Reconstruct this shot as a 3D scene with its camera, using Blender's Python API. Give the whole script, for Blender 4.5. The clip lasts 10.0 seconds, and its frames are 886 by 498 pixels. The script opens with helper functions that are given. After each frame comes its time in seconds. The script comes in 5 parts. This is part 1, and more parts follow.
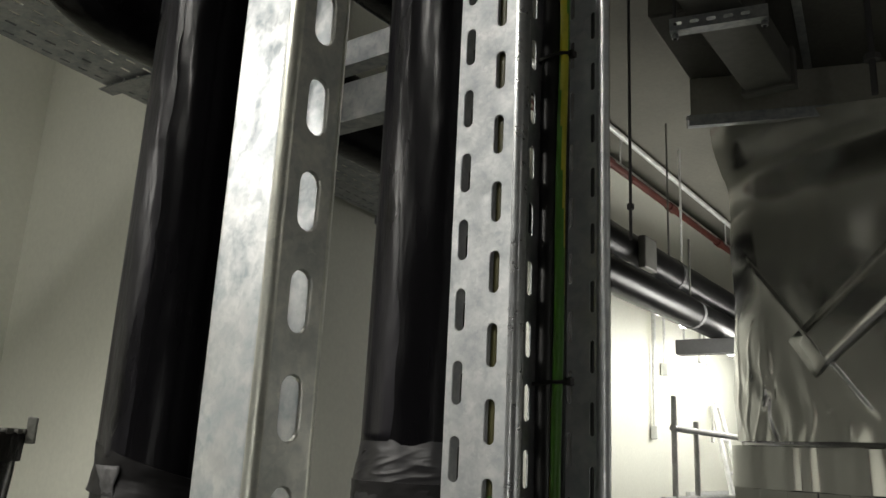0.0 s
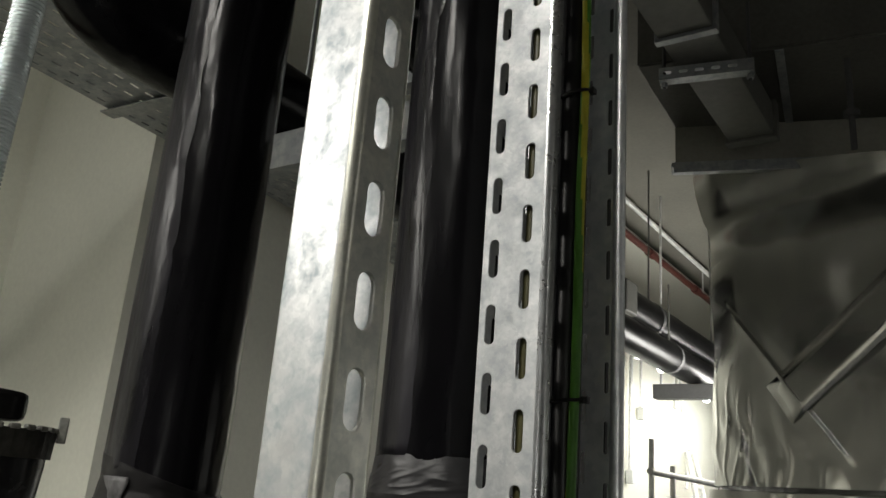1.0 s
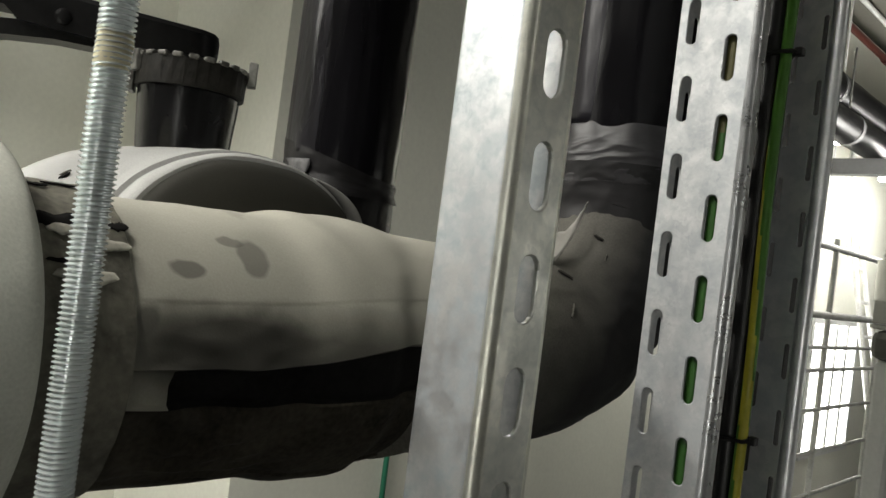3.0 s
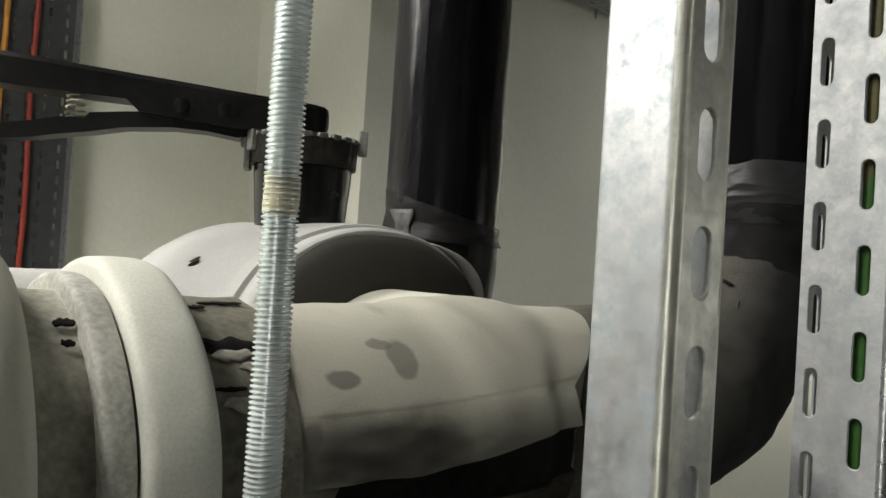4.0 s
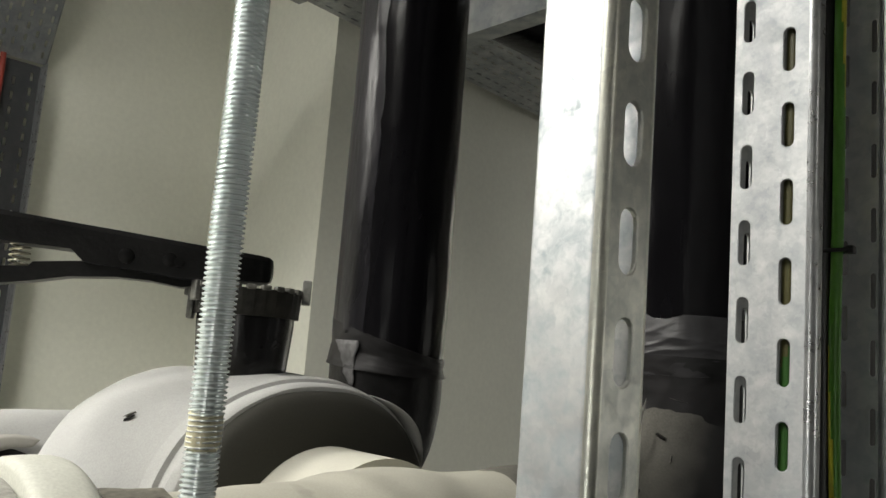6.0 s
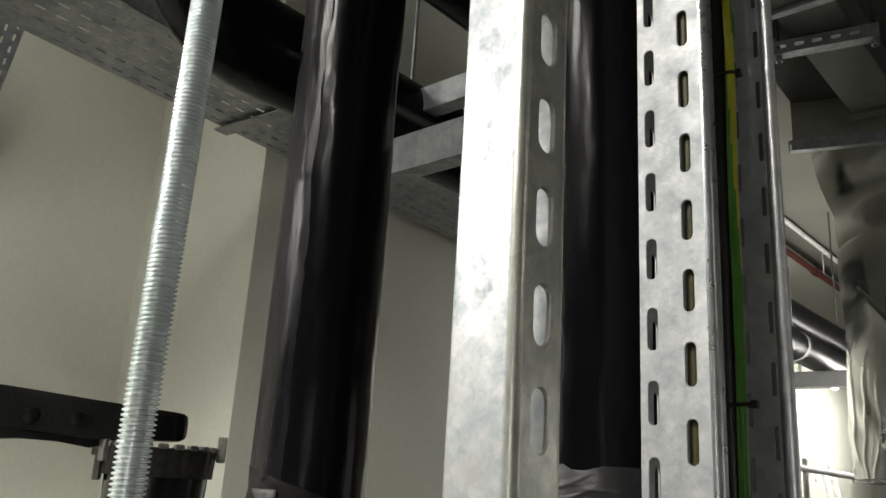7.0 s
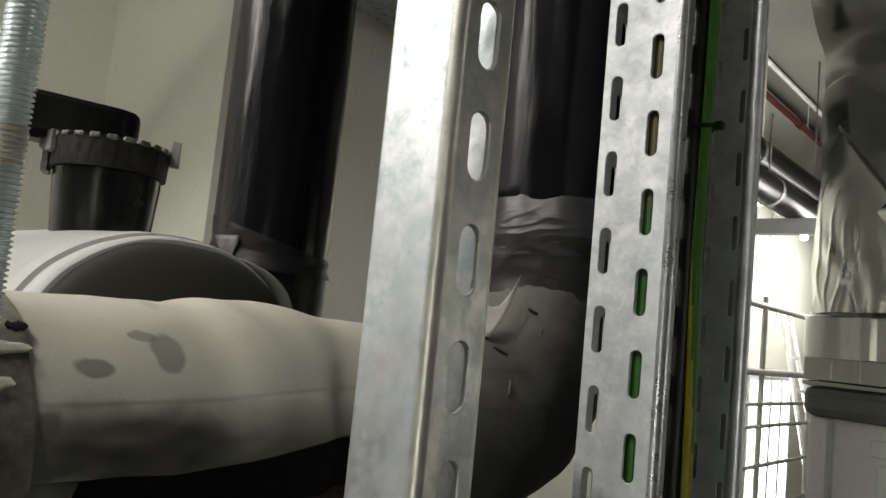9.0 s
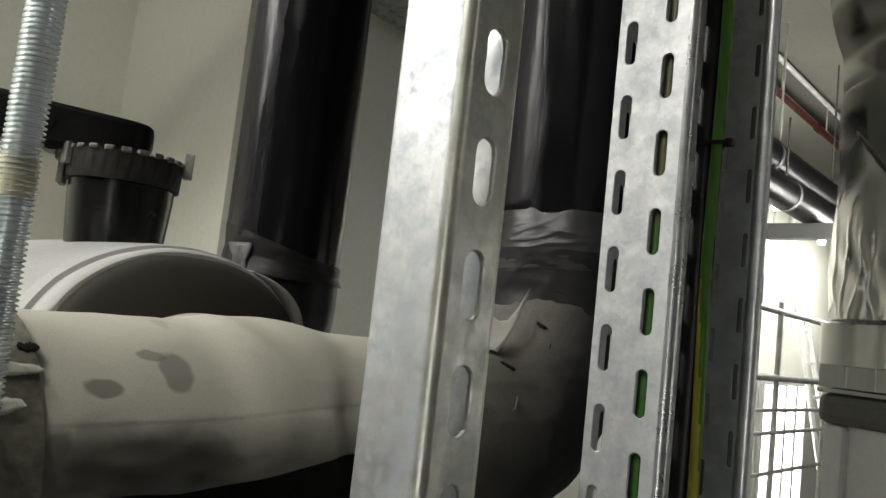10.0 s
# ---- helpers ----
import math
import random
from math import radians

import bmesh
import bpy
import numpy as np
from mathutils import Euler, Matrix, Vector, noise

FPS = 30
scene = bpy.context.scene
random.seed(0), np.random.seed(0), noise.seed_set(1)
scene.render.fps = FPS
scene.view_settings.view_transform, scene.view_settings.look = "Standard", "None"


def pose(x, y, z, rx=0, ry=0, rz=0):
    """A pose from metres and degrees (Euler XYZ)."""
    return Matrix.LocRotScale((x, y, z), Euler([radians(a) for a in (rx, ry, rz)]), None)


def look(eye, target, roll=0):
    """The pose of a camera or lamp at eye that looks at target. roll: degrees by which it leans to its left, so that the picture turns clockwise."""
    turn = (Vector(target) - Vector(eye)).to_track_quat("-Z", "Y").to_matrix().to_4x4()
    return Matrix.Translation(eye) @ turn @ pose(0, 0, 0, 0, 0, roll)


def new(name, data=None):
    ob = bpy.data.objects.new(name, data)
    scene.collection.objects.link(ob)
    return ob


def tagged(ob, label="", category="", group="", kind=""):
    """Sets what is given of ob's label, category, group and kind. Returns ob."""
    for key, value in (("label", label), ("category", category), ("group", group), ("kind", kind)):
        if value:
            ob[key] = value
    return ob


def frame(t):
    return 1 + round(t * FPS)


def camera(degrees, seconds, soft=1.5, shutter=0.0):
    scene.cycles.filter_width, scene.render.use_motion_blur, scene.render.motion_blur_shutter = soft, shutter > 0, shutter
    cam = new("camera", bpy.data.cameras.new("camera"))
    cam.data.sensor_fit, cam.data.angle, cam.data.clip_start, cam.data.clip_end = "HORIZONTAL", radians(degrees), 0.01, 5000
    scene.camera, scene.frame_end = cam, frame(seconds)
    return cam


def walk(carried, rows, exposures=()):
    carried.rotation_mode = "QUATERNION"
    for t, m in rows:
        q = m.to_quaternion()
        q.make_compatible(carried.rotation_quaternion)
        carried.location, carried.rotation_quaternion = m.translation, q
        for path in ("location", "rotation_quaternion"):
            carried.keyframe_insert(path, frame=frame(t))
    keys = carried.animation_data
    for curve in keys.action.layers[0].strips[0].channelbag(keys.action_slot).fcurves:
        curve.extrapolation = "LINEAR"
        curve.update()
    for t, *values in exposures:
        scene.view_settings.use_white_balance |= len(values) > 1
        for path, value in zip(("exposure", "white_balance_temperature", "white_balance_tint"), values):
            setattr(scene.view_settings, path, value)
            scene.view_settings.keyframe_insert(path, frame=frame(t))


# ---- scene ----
cam = camera(57.7, 10.0)
PATH = [
    (0, (0.121, 0.093, 1.794), (-0.091, 2.02, 2.286), 2.8),
    (0.5, (0.11, 0.06, 1.794), (-0.049, 1.968, 2.373), 2.5),
    (1, (0.084, 0.065, 1.768), (-0.074, 1.97, 2.358), 4.5),
    (1.5, (0.081, 0.091, 1.734), (-0.067, 2.026, 2.221), 7),
    (2, (0.079, 0.124, 1.701), (-0.07, 2.097, 1.994), 8),
    (2.5, (0.072, 0.125, 1.674), (-0.196, 2.103, 1.805), 8.5),
    (3, (0.059, 0.109, 1.669), (-0.413, 2.053, 1.696), 7.3),
    (3.2, (0.049, 0.108, 1.67), (-0.483, 2.036, 1.694), 6.5),
    (3.55, (0.0347, 0.1077, 1.6803), (-0.5734, 2.0134, 1.7044), 5.1343),
    (3.9, (0.0242, 0.1079, 1.6994), (-0.6315, 1.9972, 1.7332), 3.8284),
    (4.3, (0.022, 0.105, 1.715), (-0.649, 1.988, 1.772), 3.2),
    (4.5, (0.026, 0.1, 1.72), (-0.639, 1.985, 1.802), 3.3),
    (5, (0.038, 0.099, 1.72), (-0.584, 1.995, 1.852), 4.4),
    (5.5, (0.038, 0.096, 1.728), (-0.559, 1.999, 1.887), 4.5),
    (6, (0.037, 0.094, 1.753), (-0.534, 1.992, 2.018), 4.4),
    (6.2, (0.036, 0.086, 1.759), (-0.51, 1.98, 2.102), 4.5),
    (6.55, (0.0375, 0.0785, 1.7714), (-0.4560, 1.9621, 2.2367), 4.3),
    (6.95, (0.0430, 0.0790, 1.7800), (-0.3690, 1.9554, 2.3440), 3.7),
    (7.3, (0.0473, 0.0848, 1.7634), (-0.3008, 1.9822, 2.2914), 3.48),
    (7.4, (0.0495, 0.0895, 1.7550), (-0.2846, 2.0040, 2.2320), 3.75),
    (7.5, (0.0519, 0.0947, 1.7395), (-0.2727, 2.0170, 2.1840), 3.85),
    (7.7, (0.0551, 0.1043, 1.7160), (-0.2530, 2.0485, 2.0735), 4.2),
    (8, (0.06, 0.118, 1.685), (-0.246, 2.075, 1.958), 3.9),
    (8.5, (0.057, 0.116, 1.679), (-0.267, 2.078, 1.891), 4.3),
    (9, (0.061, 0.121, 1.679), (-0.28, 2.081, 1.885), 5.6),
    (9.5, (0.069, 0.124, 1.685), (-0.278, 2.084, 1.887), 6.1),
    (10, (0.065, 0.117, 1.69), (-0.312, 2.071, 1.891), 6.3),
]
walk(cam, [(t, look(eye, target, roll)) for t, eye, target, roll in PATH],
     [(0, -0.16), (0.6, -0.04), (1.2, -0.06), (2.0, 0.03), (3.0, 0.42), (4.5, 0.52), (6.2, 0.42), (7.3, 0.32), (8.5, 0.32), (10, 0.32)])


# ---------------------------------------------------------------- light
world = bpy.data.worlds.new("plant_room_world")
scene.world = world
world.use_nodes = True
world.node_tree.nodes["Background"].inputs[0].default_value = (0.9, 0.95, 1.0, 1)
world.node_tree.nodes["Background"].inputs[1].default_value = 0.001


def area_lamp(name, at, target, sx, sy, watts, colour=(1, 0.97, 0.9)):
    data = bpy.data.lights.new(name, "AREA")
    data.shape, data.size, data.size_y, data.energy, data.color = "RECTANGLE", sx, sy, watts, colour
    ob = new(name, data)
    ob.matrix_world = look(at, target)
    return ob


# ---------------------------------------------------------------- materials
def mat(name, colour, rough=0.6, metal=0.0, var=0.12, scale=12.0, fine=120.0, bump=0.15, bump_size=0.002,
        rough_var=0.1, coat=0.0, dirt=None, dirt_amount=0.0, stretch=(1, 1, 1), spec=0.5):
    """Two scales of colour variation, roughness variation and fine relief, in metres of the object."""
    m = bpy.data.materials.new(name)
    m.use_nodes = True
    nt = m.node_tree
    N, L = nt.nodes, nt.links
    b = N["Principled BSDF"]
    tc = N.new("ShaderNodeTexCoord")
    mp = N.new("ShaderNodeMapping")
    mp.inputs["Scale"].default_value = stretch
    L.new(tc.outputs["Object"], mp.inputs["Vector"])
    n1 = N.new("ShaderNodeTexNoise")
    n1.inputs["Scale"].default_value, n1.inputs["Detail"].default_value = scale, 5
    n2 = N.new("ShaderNodeTexNoise")
    n2.inputs["Scale"].default_value, n2.inputs["Detail"].default_value = fine, 3
    L.new(mp.outputs[0], n1.inputs["Vector"])
    L.new(mp.outputs[0], n2.inputs["Vector"])
    mix = N.new("ShaderNodeMath")
    mix.operation = "MULTIPLY_ADD"
    mix.inputs[1].default_value = 0.65
    L.new(n1.outputs["Fac"], mix.inputs[0])
    sc = N.new("ShaderNodeMath")
    sc.operation = "MULTIPLY"
    sc.inputs[1].default_value = 0.35
    L.new(n2.outputs["Fac"], sc.inputs[0])
    L.new(sc.outputs[0], mix.inputs[2])
    ramp = N.new("ShaderNodeValToRGB")
    lo = [max(0, c * (1 - 2.2 * var)) for c in colour]
    hi = [min(1, c * (1 + 2.2 * var)) for c in colour]
    ramp.color_ramp.elements[0].position, ramp.color_ramp.elements[1].position = 0.3, 0.7
    ramp.color_ramp.elements[0].color, ramp.color_ramp.elements[1].color = (*lo, 1), (*hi, 1)
    L.new(mix.outputs[0], ramp.inputs[0])
    out = ramp.outputs[0]
    if dirt:
        n3 = N.new("ShaderNodeTexNoise")
        n3.inputs["Scale"].default_value, n3.inputs["Detail"].default_value = scale * 0.6, 6
        L.new(mp.outputs[0], n3.inputs["Vector"])
        mr = N.new("ShaderNodeMapRange")
        mr.inputs["From Min"].default_value, mr.inputs["From Max"].default_value = 0.55, 0.75
        mr.inputs["To Max"].default_value = dirt_amount
        L.new(n3.outputs["Fac"], mr.inputs["Value"])
        mc = N.new("ShaderNodeMixRGB")
        mc.inputs[2].default_value = (*dirt, 1)
        L.new(mr.outputs[0], mc.inputs[0])
        L.new(out, mc.inputs[1])
        out = mc.outputs[0]
    L.new(out, b.inputs["Base Color"])
    rr = N.new("ShaderNodeMapRange")
    rr.inputs["To Min"].default_value, rr.inputs["To Max"].default_value = max(0.02, rough - rough_var), min(1, rough + rough_var)
    L.new(n1.outputs["Fac"], rr.inputs["Value"])
    L.new(rr.outputs[0], b.inputs["Roughness"])
    b.inputs["Metallic"].default_value = metal
    b.inputs["Coat Weight"].default_value = coat
    b.inputs["Specular IOR Level"].default_value = spec
    bp = N.new("ShaderNodeBump")
    bp.inputs["Strength"].default_value, bp.inputs["Distance"].default_value = bump, bump_size
    L.new(mix.outputs[0], bp.inputs["Height"])
    L.new(bp.outputs[0], b.inputs["Normal"])
    return m


def glow(name, colour, strength):
    m = bpy.data.materials.new(name)
    m.use_nodes = True
    b = m.node_tree.nodes["Principled BSDF"]
    b.inputs["Base Color"].default_value = (0.8, 0.8, 0.8, 1)
    b.inputs["Emission Color"].default_value = (*colour, 1)
    b.inputs["Emission Strength"].default_value = strength
    return m


def galvanised(name, base, rough, spangle, metal=0.72, bump=0.25, bloom=0.8, tint=(1, 1, 1)):
    """Hot-dip zinc: crystal spangle, cloudy white bloom and runs."""
    m = bpy.data.materials.new(name)
    m.use_nodes = True
    nt = m.node_tree
    N, L = nt.nodes, nt.links
    b = N["Principled BSDF"]
    tc = N.new("ShaderNodeTexCoord")
    warp = N.new("ShaderNodeTexNoise")
    warp.inputs["Scale"].default_value, warp.inputs["Detail"].default_value = spangle * 0.8, 2
    add = N.new("ShaderNodeMixRGB")
    add.blend_type = "ADD"
    add.inputs[0].default_value = 0.02
    L.new(tc.outputs["Object"], warp.inputs["Vector"])
    L.new(tc.outputs["Object"], add.inputs[1])
    L.new(warp.outputs["Color"], add.inputs[2])
    v = N.new("ShaderNodeTexVoronoi")
    v.inputs["Scale"].default_value = spangle
    L.new(add.outputs[0], v.inputs["Vector"])
    bw = N.new("ShaderNodeRGBToBW")
    L.new(v.outputs["Color"], bw.inputs[0])
    n = N.new("ShaderNodeTexNoise")
    n.inputs["Scale"].default_value, n.inputs["Detail"].default_value = spangle * 0.35, 6
    L.new(tc.outputs["Object"], n.inputs["Vector"])
    mx = N.new("ShaderNodeMixRGB")
    mx.inputs[0].default_value = 0.8
    L.new(bw.outputs[0], mx.inputs[1])
    L.new(n.outputs["Fac"], mx.inputs[2])
    r = N.new("ShaderNodeValToRGB")
    r.color_ramp.elements[0].position, r.color_ramp.elements[1].position = 0.25, 0.75
    r.color_ramp.elements[0].color = (base * 0.74 * tint[0], base * 0.77 * tint[1], base * 0.8 * tint[2], 1)
    r.color_ramp.elements[1].color = (min(1, base * 1.2 * tint[0]), min(1, base * 1.21 * tint[1]), min(1, base * 1.2 * tint[2]), 1)
    L.new(mx.outputs[0], r.inputs[0])
    # cloudy bloom with crisp edges, at two sizes
    masks = []
    for sc, lo, hi, seed in ((spangle * 0.3, 0.42, 0.66, 3.1), (spangle * 1.1, 0.46, 0.66, 7.7)):
        ofs = N.new("ShaderNodeVectorMath")
        ofs.inputs[1].default_value = (seed, seed * 0.7, seed * 1.3)
        L.new(tc.outputs["Object"], ofs.inputs[0])
        bn = N.new("ShaderNodeTexNoise")
        bn.inputs["Scale"].default_value, bn.inputs["Detail"].default_value = sc, 7
        bn.inputs["Roughness"].default_value, bn.inputs["Distortion"].default_value = 0.55, 0.35
        L.new(ofs.outputs[0], bn.inputs["Vector"])
        bm_ = N.new("ShaderNodeMapRange")
        bm_.inputs["From Min"].default_value, bm_.inputs["From Max"].default_value = lo, hi
        L.new(bn.outputs["Fac"], bm_.inputs["Value"])
        masks.append(bm_)
    both = N.new("ShaderNodeMath")
    both.operation, both.use_clamp, both.inputs[1].default_value = "MULTIPLY_ADD", True, 0.7
    half = N.new("ShaderNodeMath")
    half.operation, half.inputs[1].default_value = "MULTIPLY", 0.45
    L.new(masks[1].outputs[0], half.inputs[0])
    L.new(masks[0].outputs[0], both.inputs[0])
    L.new(half.outputs[0], both.inputs[2])
    bl = N.new("ShaderNodeMixRGB")
    bl.inputs[2].default_value = (base * 0.55 * tint[0], base * 0.62 * tint[1], base * 0.66 * tint[2], 1)
    fac = N.new("ShaderNodeMath")
    fac.operation, fac.inputs[1].default_value = "MULTIPLY", bloom
    L.new(both.outputs[0], fac.inputs[0])
    L.new(fac.outputs[0], bl.inputs[0])
    L.new(r.outputs[0], bl.inputs[1])
    L.new(bl.outputs[0], b.inputs["Base Color"])
    mr = N.new("ShaderNodeMapRange")
    mr.inputs["To Min"].default_value, mr.inputs["To Max"].default_value = rough - 0.03, rough + 0.02 + 0.12 * bloom
    L.new(both.outputs[0], mr.inputs["Value"])
    L.new(mr.outputs[0], b.inputs["Roughness"])
    mm = N.new("ShaderNodeMapRange")
    mm.inputs["To Min"].default_value, mm.inputs["To Max"].default_value = min(1, metal + 0.08), metal - 0.22 * bloom
    L.new(both.outputs[0], mm.inputs["Value"])
    L.new(mm.outputs[0], b.inputs["Metallic"])
    bp = N.new("ShaderNodeBump")
    bp.inputs["Strength"].default_value, bp.inputs["Distance"].default_value = bump, 0.001
    n4 = N.new("ShaderNodeTexNoise")
    n4.inputs["Scale"].default_value, n4.inputs["Detail"].default_value = 260, 4
    L.new(tc.outputs["Object"], n4.inputs["Vector"])
    L.new(n4.outputs["Fac"], bp.inputs["Height"])
    L.new(bp.outputs[0], b.inputs["Normal"])
    return m


def smooth_step(x):
    x = max(0.0, min(1.0, x))
    return x * x * (3 - 2 * x)


def stained_cloth(name, spots, base=(0.385, 0.375, 0.315)):
    """Off-white painted canvas with a few grey drip marks, dirt and painted shade at given places (object space: x, y,
    z, radii).
    """
    m = mat(name, base, 0.85, 0, 0.07, 9, 900, 0.35, 0.0008, 0.06, dirt=(0.3, 0.29, 0.26), dirt_amount=0.35)
    nt = m.node_tree
    N, L = nt.nodes, nt.links
    b = N["Principled BSDF"]
    src = b.inputs["Base Color"].links[0].from_socket
    tc = N.new("ShaderNodeTexCoord")
    nz = N.new("ShaderNodeTexNoise")
    nz.inputs["Scale"].default_value = 60
    L.new(tc.outputs["Object"], nz.inputs["Vector"])
    ad = N.new("ShaderNodeMixRGB")
    ad.blend_type, ad.inputs[0].default_value = "ADD", 0.008
    L.new(tc.outputs["Object"], ad.inputs[1])
    L.new(nz.outputs["Color"], ad.inputs[2])
    for (x, y, z), yaw, (rx, rz), dark, soft in spots:
        mp = N.new("ShaderNodeMapping")
        mp.vector_type = "TEXTURE"
        mp.inputs["Location"].default_value = (x + 0.004, y + 0.004, z + 0.004)
        mp.inputs["Rotation"].default_value = (0, 0, radians(yaw))
        mp.inputs["Scale"].default_value = (rx, 0.05, rz)
        L.new(ad.outputs[0], mp.inputs["Vector"])
        ln = N.new("ShaderNodeVectorMath")
        ln.operation = "LENGTH"
        L.new(mp.outputs[0], ln.inputs[0])
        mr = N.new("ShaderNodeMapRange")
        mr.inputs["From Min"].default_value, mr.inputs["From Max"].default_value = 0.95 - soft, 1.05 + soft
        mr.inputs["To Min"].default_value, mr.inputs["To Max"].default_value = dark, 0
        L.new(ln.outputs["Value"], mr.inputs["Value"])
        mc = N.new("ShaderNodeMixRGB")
        mc.inputs[2].default_value = (0.105, 0.10, 0.085, 1) if rx < 0.02 else (0.036, 0.034, 0.027, 1)      # drips, or black dirt and painted shade
        L.new(mr.outputs[0], mc.inputs[0])
        L.new(src, mc.inputs[1])
        src = mc.outputs[0]
    L.new(src, b.inputs["Base Color"])
    return m


def shade_gradient(name, centre, toward, lo, hi):
    """Grey film that fades to black away from one side: the bend's light and shade put into the colour."""
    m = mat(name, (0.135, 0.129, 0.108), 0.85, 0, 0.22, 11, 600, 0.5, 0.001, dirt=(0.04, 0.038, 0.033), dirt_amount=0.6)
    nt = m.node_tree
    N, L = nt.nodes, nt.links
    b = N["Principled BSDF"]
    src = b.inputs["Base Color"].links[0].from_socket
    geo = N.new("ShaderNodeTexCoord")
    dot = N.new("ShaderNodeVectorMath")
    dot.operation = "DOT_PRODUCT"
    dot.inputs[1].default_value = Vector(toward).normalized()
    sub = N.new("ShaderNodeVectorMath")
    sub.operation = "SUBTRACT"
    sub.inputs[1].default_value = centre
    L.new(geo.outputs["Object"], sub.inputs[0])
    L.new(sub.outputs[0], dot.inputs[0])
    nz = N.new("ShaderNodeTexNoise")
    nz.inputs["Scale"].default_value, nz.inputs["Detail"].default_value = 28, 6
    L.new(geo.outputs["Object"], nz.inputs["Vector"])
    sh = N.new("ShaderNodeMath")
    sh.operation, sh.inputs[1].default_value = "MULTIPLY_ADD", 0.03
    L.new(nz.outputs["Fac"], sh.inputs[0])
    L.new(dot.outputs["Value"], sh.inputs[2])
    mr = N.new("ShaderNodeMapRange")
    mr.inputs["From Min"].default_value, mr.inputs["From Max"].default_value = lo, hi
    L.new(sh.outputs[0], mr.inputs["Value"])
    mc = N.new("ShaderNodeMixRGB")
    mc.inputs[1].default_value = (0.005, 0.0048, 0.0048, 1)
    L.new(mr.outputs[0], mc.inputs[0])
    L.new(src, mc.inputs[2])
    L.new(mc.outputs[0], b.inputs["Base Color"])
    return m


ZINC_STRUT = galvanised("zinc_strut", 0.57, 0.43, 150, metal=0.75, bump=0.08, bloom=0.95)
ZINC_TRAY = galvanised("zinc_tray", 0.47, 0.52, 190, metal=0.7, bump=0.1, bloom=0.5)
# fold and web zinc lightened and warmed for glint and reflected wall light
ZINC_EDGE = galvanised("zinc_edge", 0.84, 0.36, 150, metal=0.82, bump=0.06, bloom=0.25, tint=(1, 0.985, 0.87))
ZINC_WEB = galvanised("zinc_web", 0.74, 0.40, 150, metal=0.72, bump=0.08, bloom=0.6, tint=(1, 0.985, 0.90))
# paler zinc with coarse bloom imitates light patches on the far flange
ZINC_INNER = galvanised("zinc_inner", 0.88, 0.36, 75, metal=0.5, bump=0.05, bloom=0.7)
ZINC_ROLLED = galvanised("zinc_rolled", 0.62, 0.3, 200, metal=0.8, bump=0.1, bloom=0.3)
ZINC_FAR = galvanised("zinc_far", 0.42, 0.45, 60)
# zinc darkened for the shade on the wall tray's base
ZINC_SHADED = galvanised("zinc_shaded", 0.07, 0.5, 60, metal=0.4)
ZINC_BRIGHT = galvanised("zinc_bright", 0.82, 0.36, 120, metal=0.72, bump=0.1, bloom=0.35)
ZINC_ROD = mat("bright_zinc", (0.83, 0.90, 0.89), 0.2, 0.55, 0.06, 30, 300, 0.05, 0.0005, 0.06)
RUBBER = mat("black_foil_jacket", (0.003, 0.0028, 0.0036), 0.23, 0, 0.3, 7, 38, 0.6, 0.006, 0.06, stretch=(1, 1, 0.16), spec=0.13)
# lighter than the jacket, carries the sheen on the risers' left side
FILM = mat("sheen_film", (0.009, 0.0084, 0.0108), 0.30, 0, 0.6, 14, 70, 0.7, 0.006, 0.12, stretch=(1, 1, 0.25), spec=0.27)
# black for tears, and for shade painted in the gap under the lip
TEAR_SHADE_BLACK = mat("tear_and_shade_black", (0.010, 0.0095, 0.009), 0.95, 0, 0.3, 30, 300, 0.3, 0.001, 0.04, spec=0.1)
# darker mottled brown for the pipe's downward faces
UNDERSIDE_BROWN = mat("dark_brown_underside", (0.035, 0.031, 0.023), 0.9, 0, 0.4, 22, 300, 0.5, 0.002, 0.05, dirt=(0.1, 0.095, 0.08), dirt_amount=0.5, spec=0.15)
ELBOW_BLACK = mat("black_elbow_film", (0.006, 0.0057, 0.006), 0.4, 0, 0.4, 14, 90, 0.5, 0.005, 0.1, spec=0.2)
MATT_BLACK = mat("matt_black_foam", (0.004, 0.004, 0.004), 0.34, 0, 0.3, 10, 120, 0.4, 0.004, 0.08, spec=0.14)
TAPE = mat("grey_black_tape", (0.015, 0.0145, 0.016), 0.36, 0, 0.5, 12, 60, 0.2, 0.004, 0.1, spec=0.35)
TAPE_PALE = mat("pale_dusty_tape", (0.07, 0.069, 0.07), 0.5, 0, 0.5, 26, 120, 0.3, 0.003, 0.1, dirt=(0.03, 0.03, 0.031), dirt_amount=0.7, spec=0.3)
TAPE_DARK = mat("dark_dusty_tape", (0.010, 0.0095, 0.010), 0.42, 0, 0.4, 9, 60, 0.3, 0.004, 0.1, spec=0.22)
CANVAS = stained_cloth("painted_canvas", [], (0.50, 0.49, 0.42))
CANVAS_DUSTY = mat("dusty_canvas", (0.09, 0.086, 0.072), 0.9, 0, 0.2, 11, 600, 0.5, 0.001, dirt=(0.03, 0.028, 0.025), dirt_amount=0.6)
# lit and shaded sides of the elbow, painted into its colour
ELBOW_SHADED = shade_gradient("shaded_elbow_film", (0.175, 0.318, 0.070), (-0.70, -0.45, 0.55), 0.005, 0.085)
CANVAS_VALVE = mat("grey_white_canvas", (0.36, 0.362, 0.35), 0.88, 0, 0.1, 8, 800, 0.4, 0.0009, dirt=(0.25, 0.247, 0.235), dirt_amount=0.5)
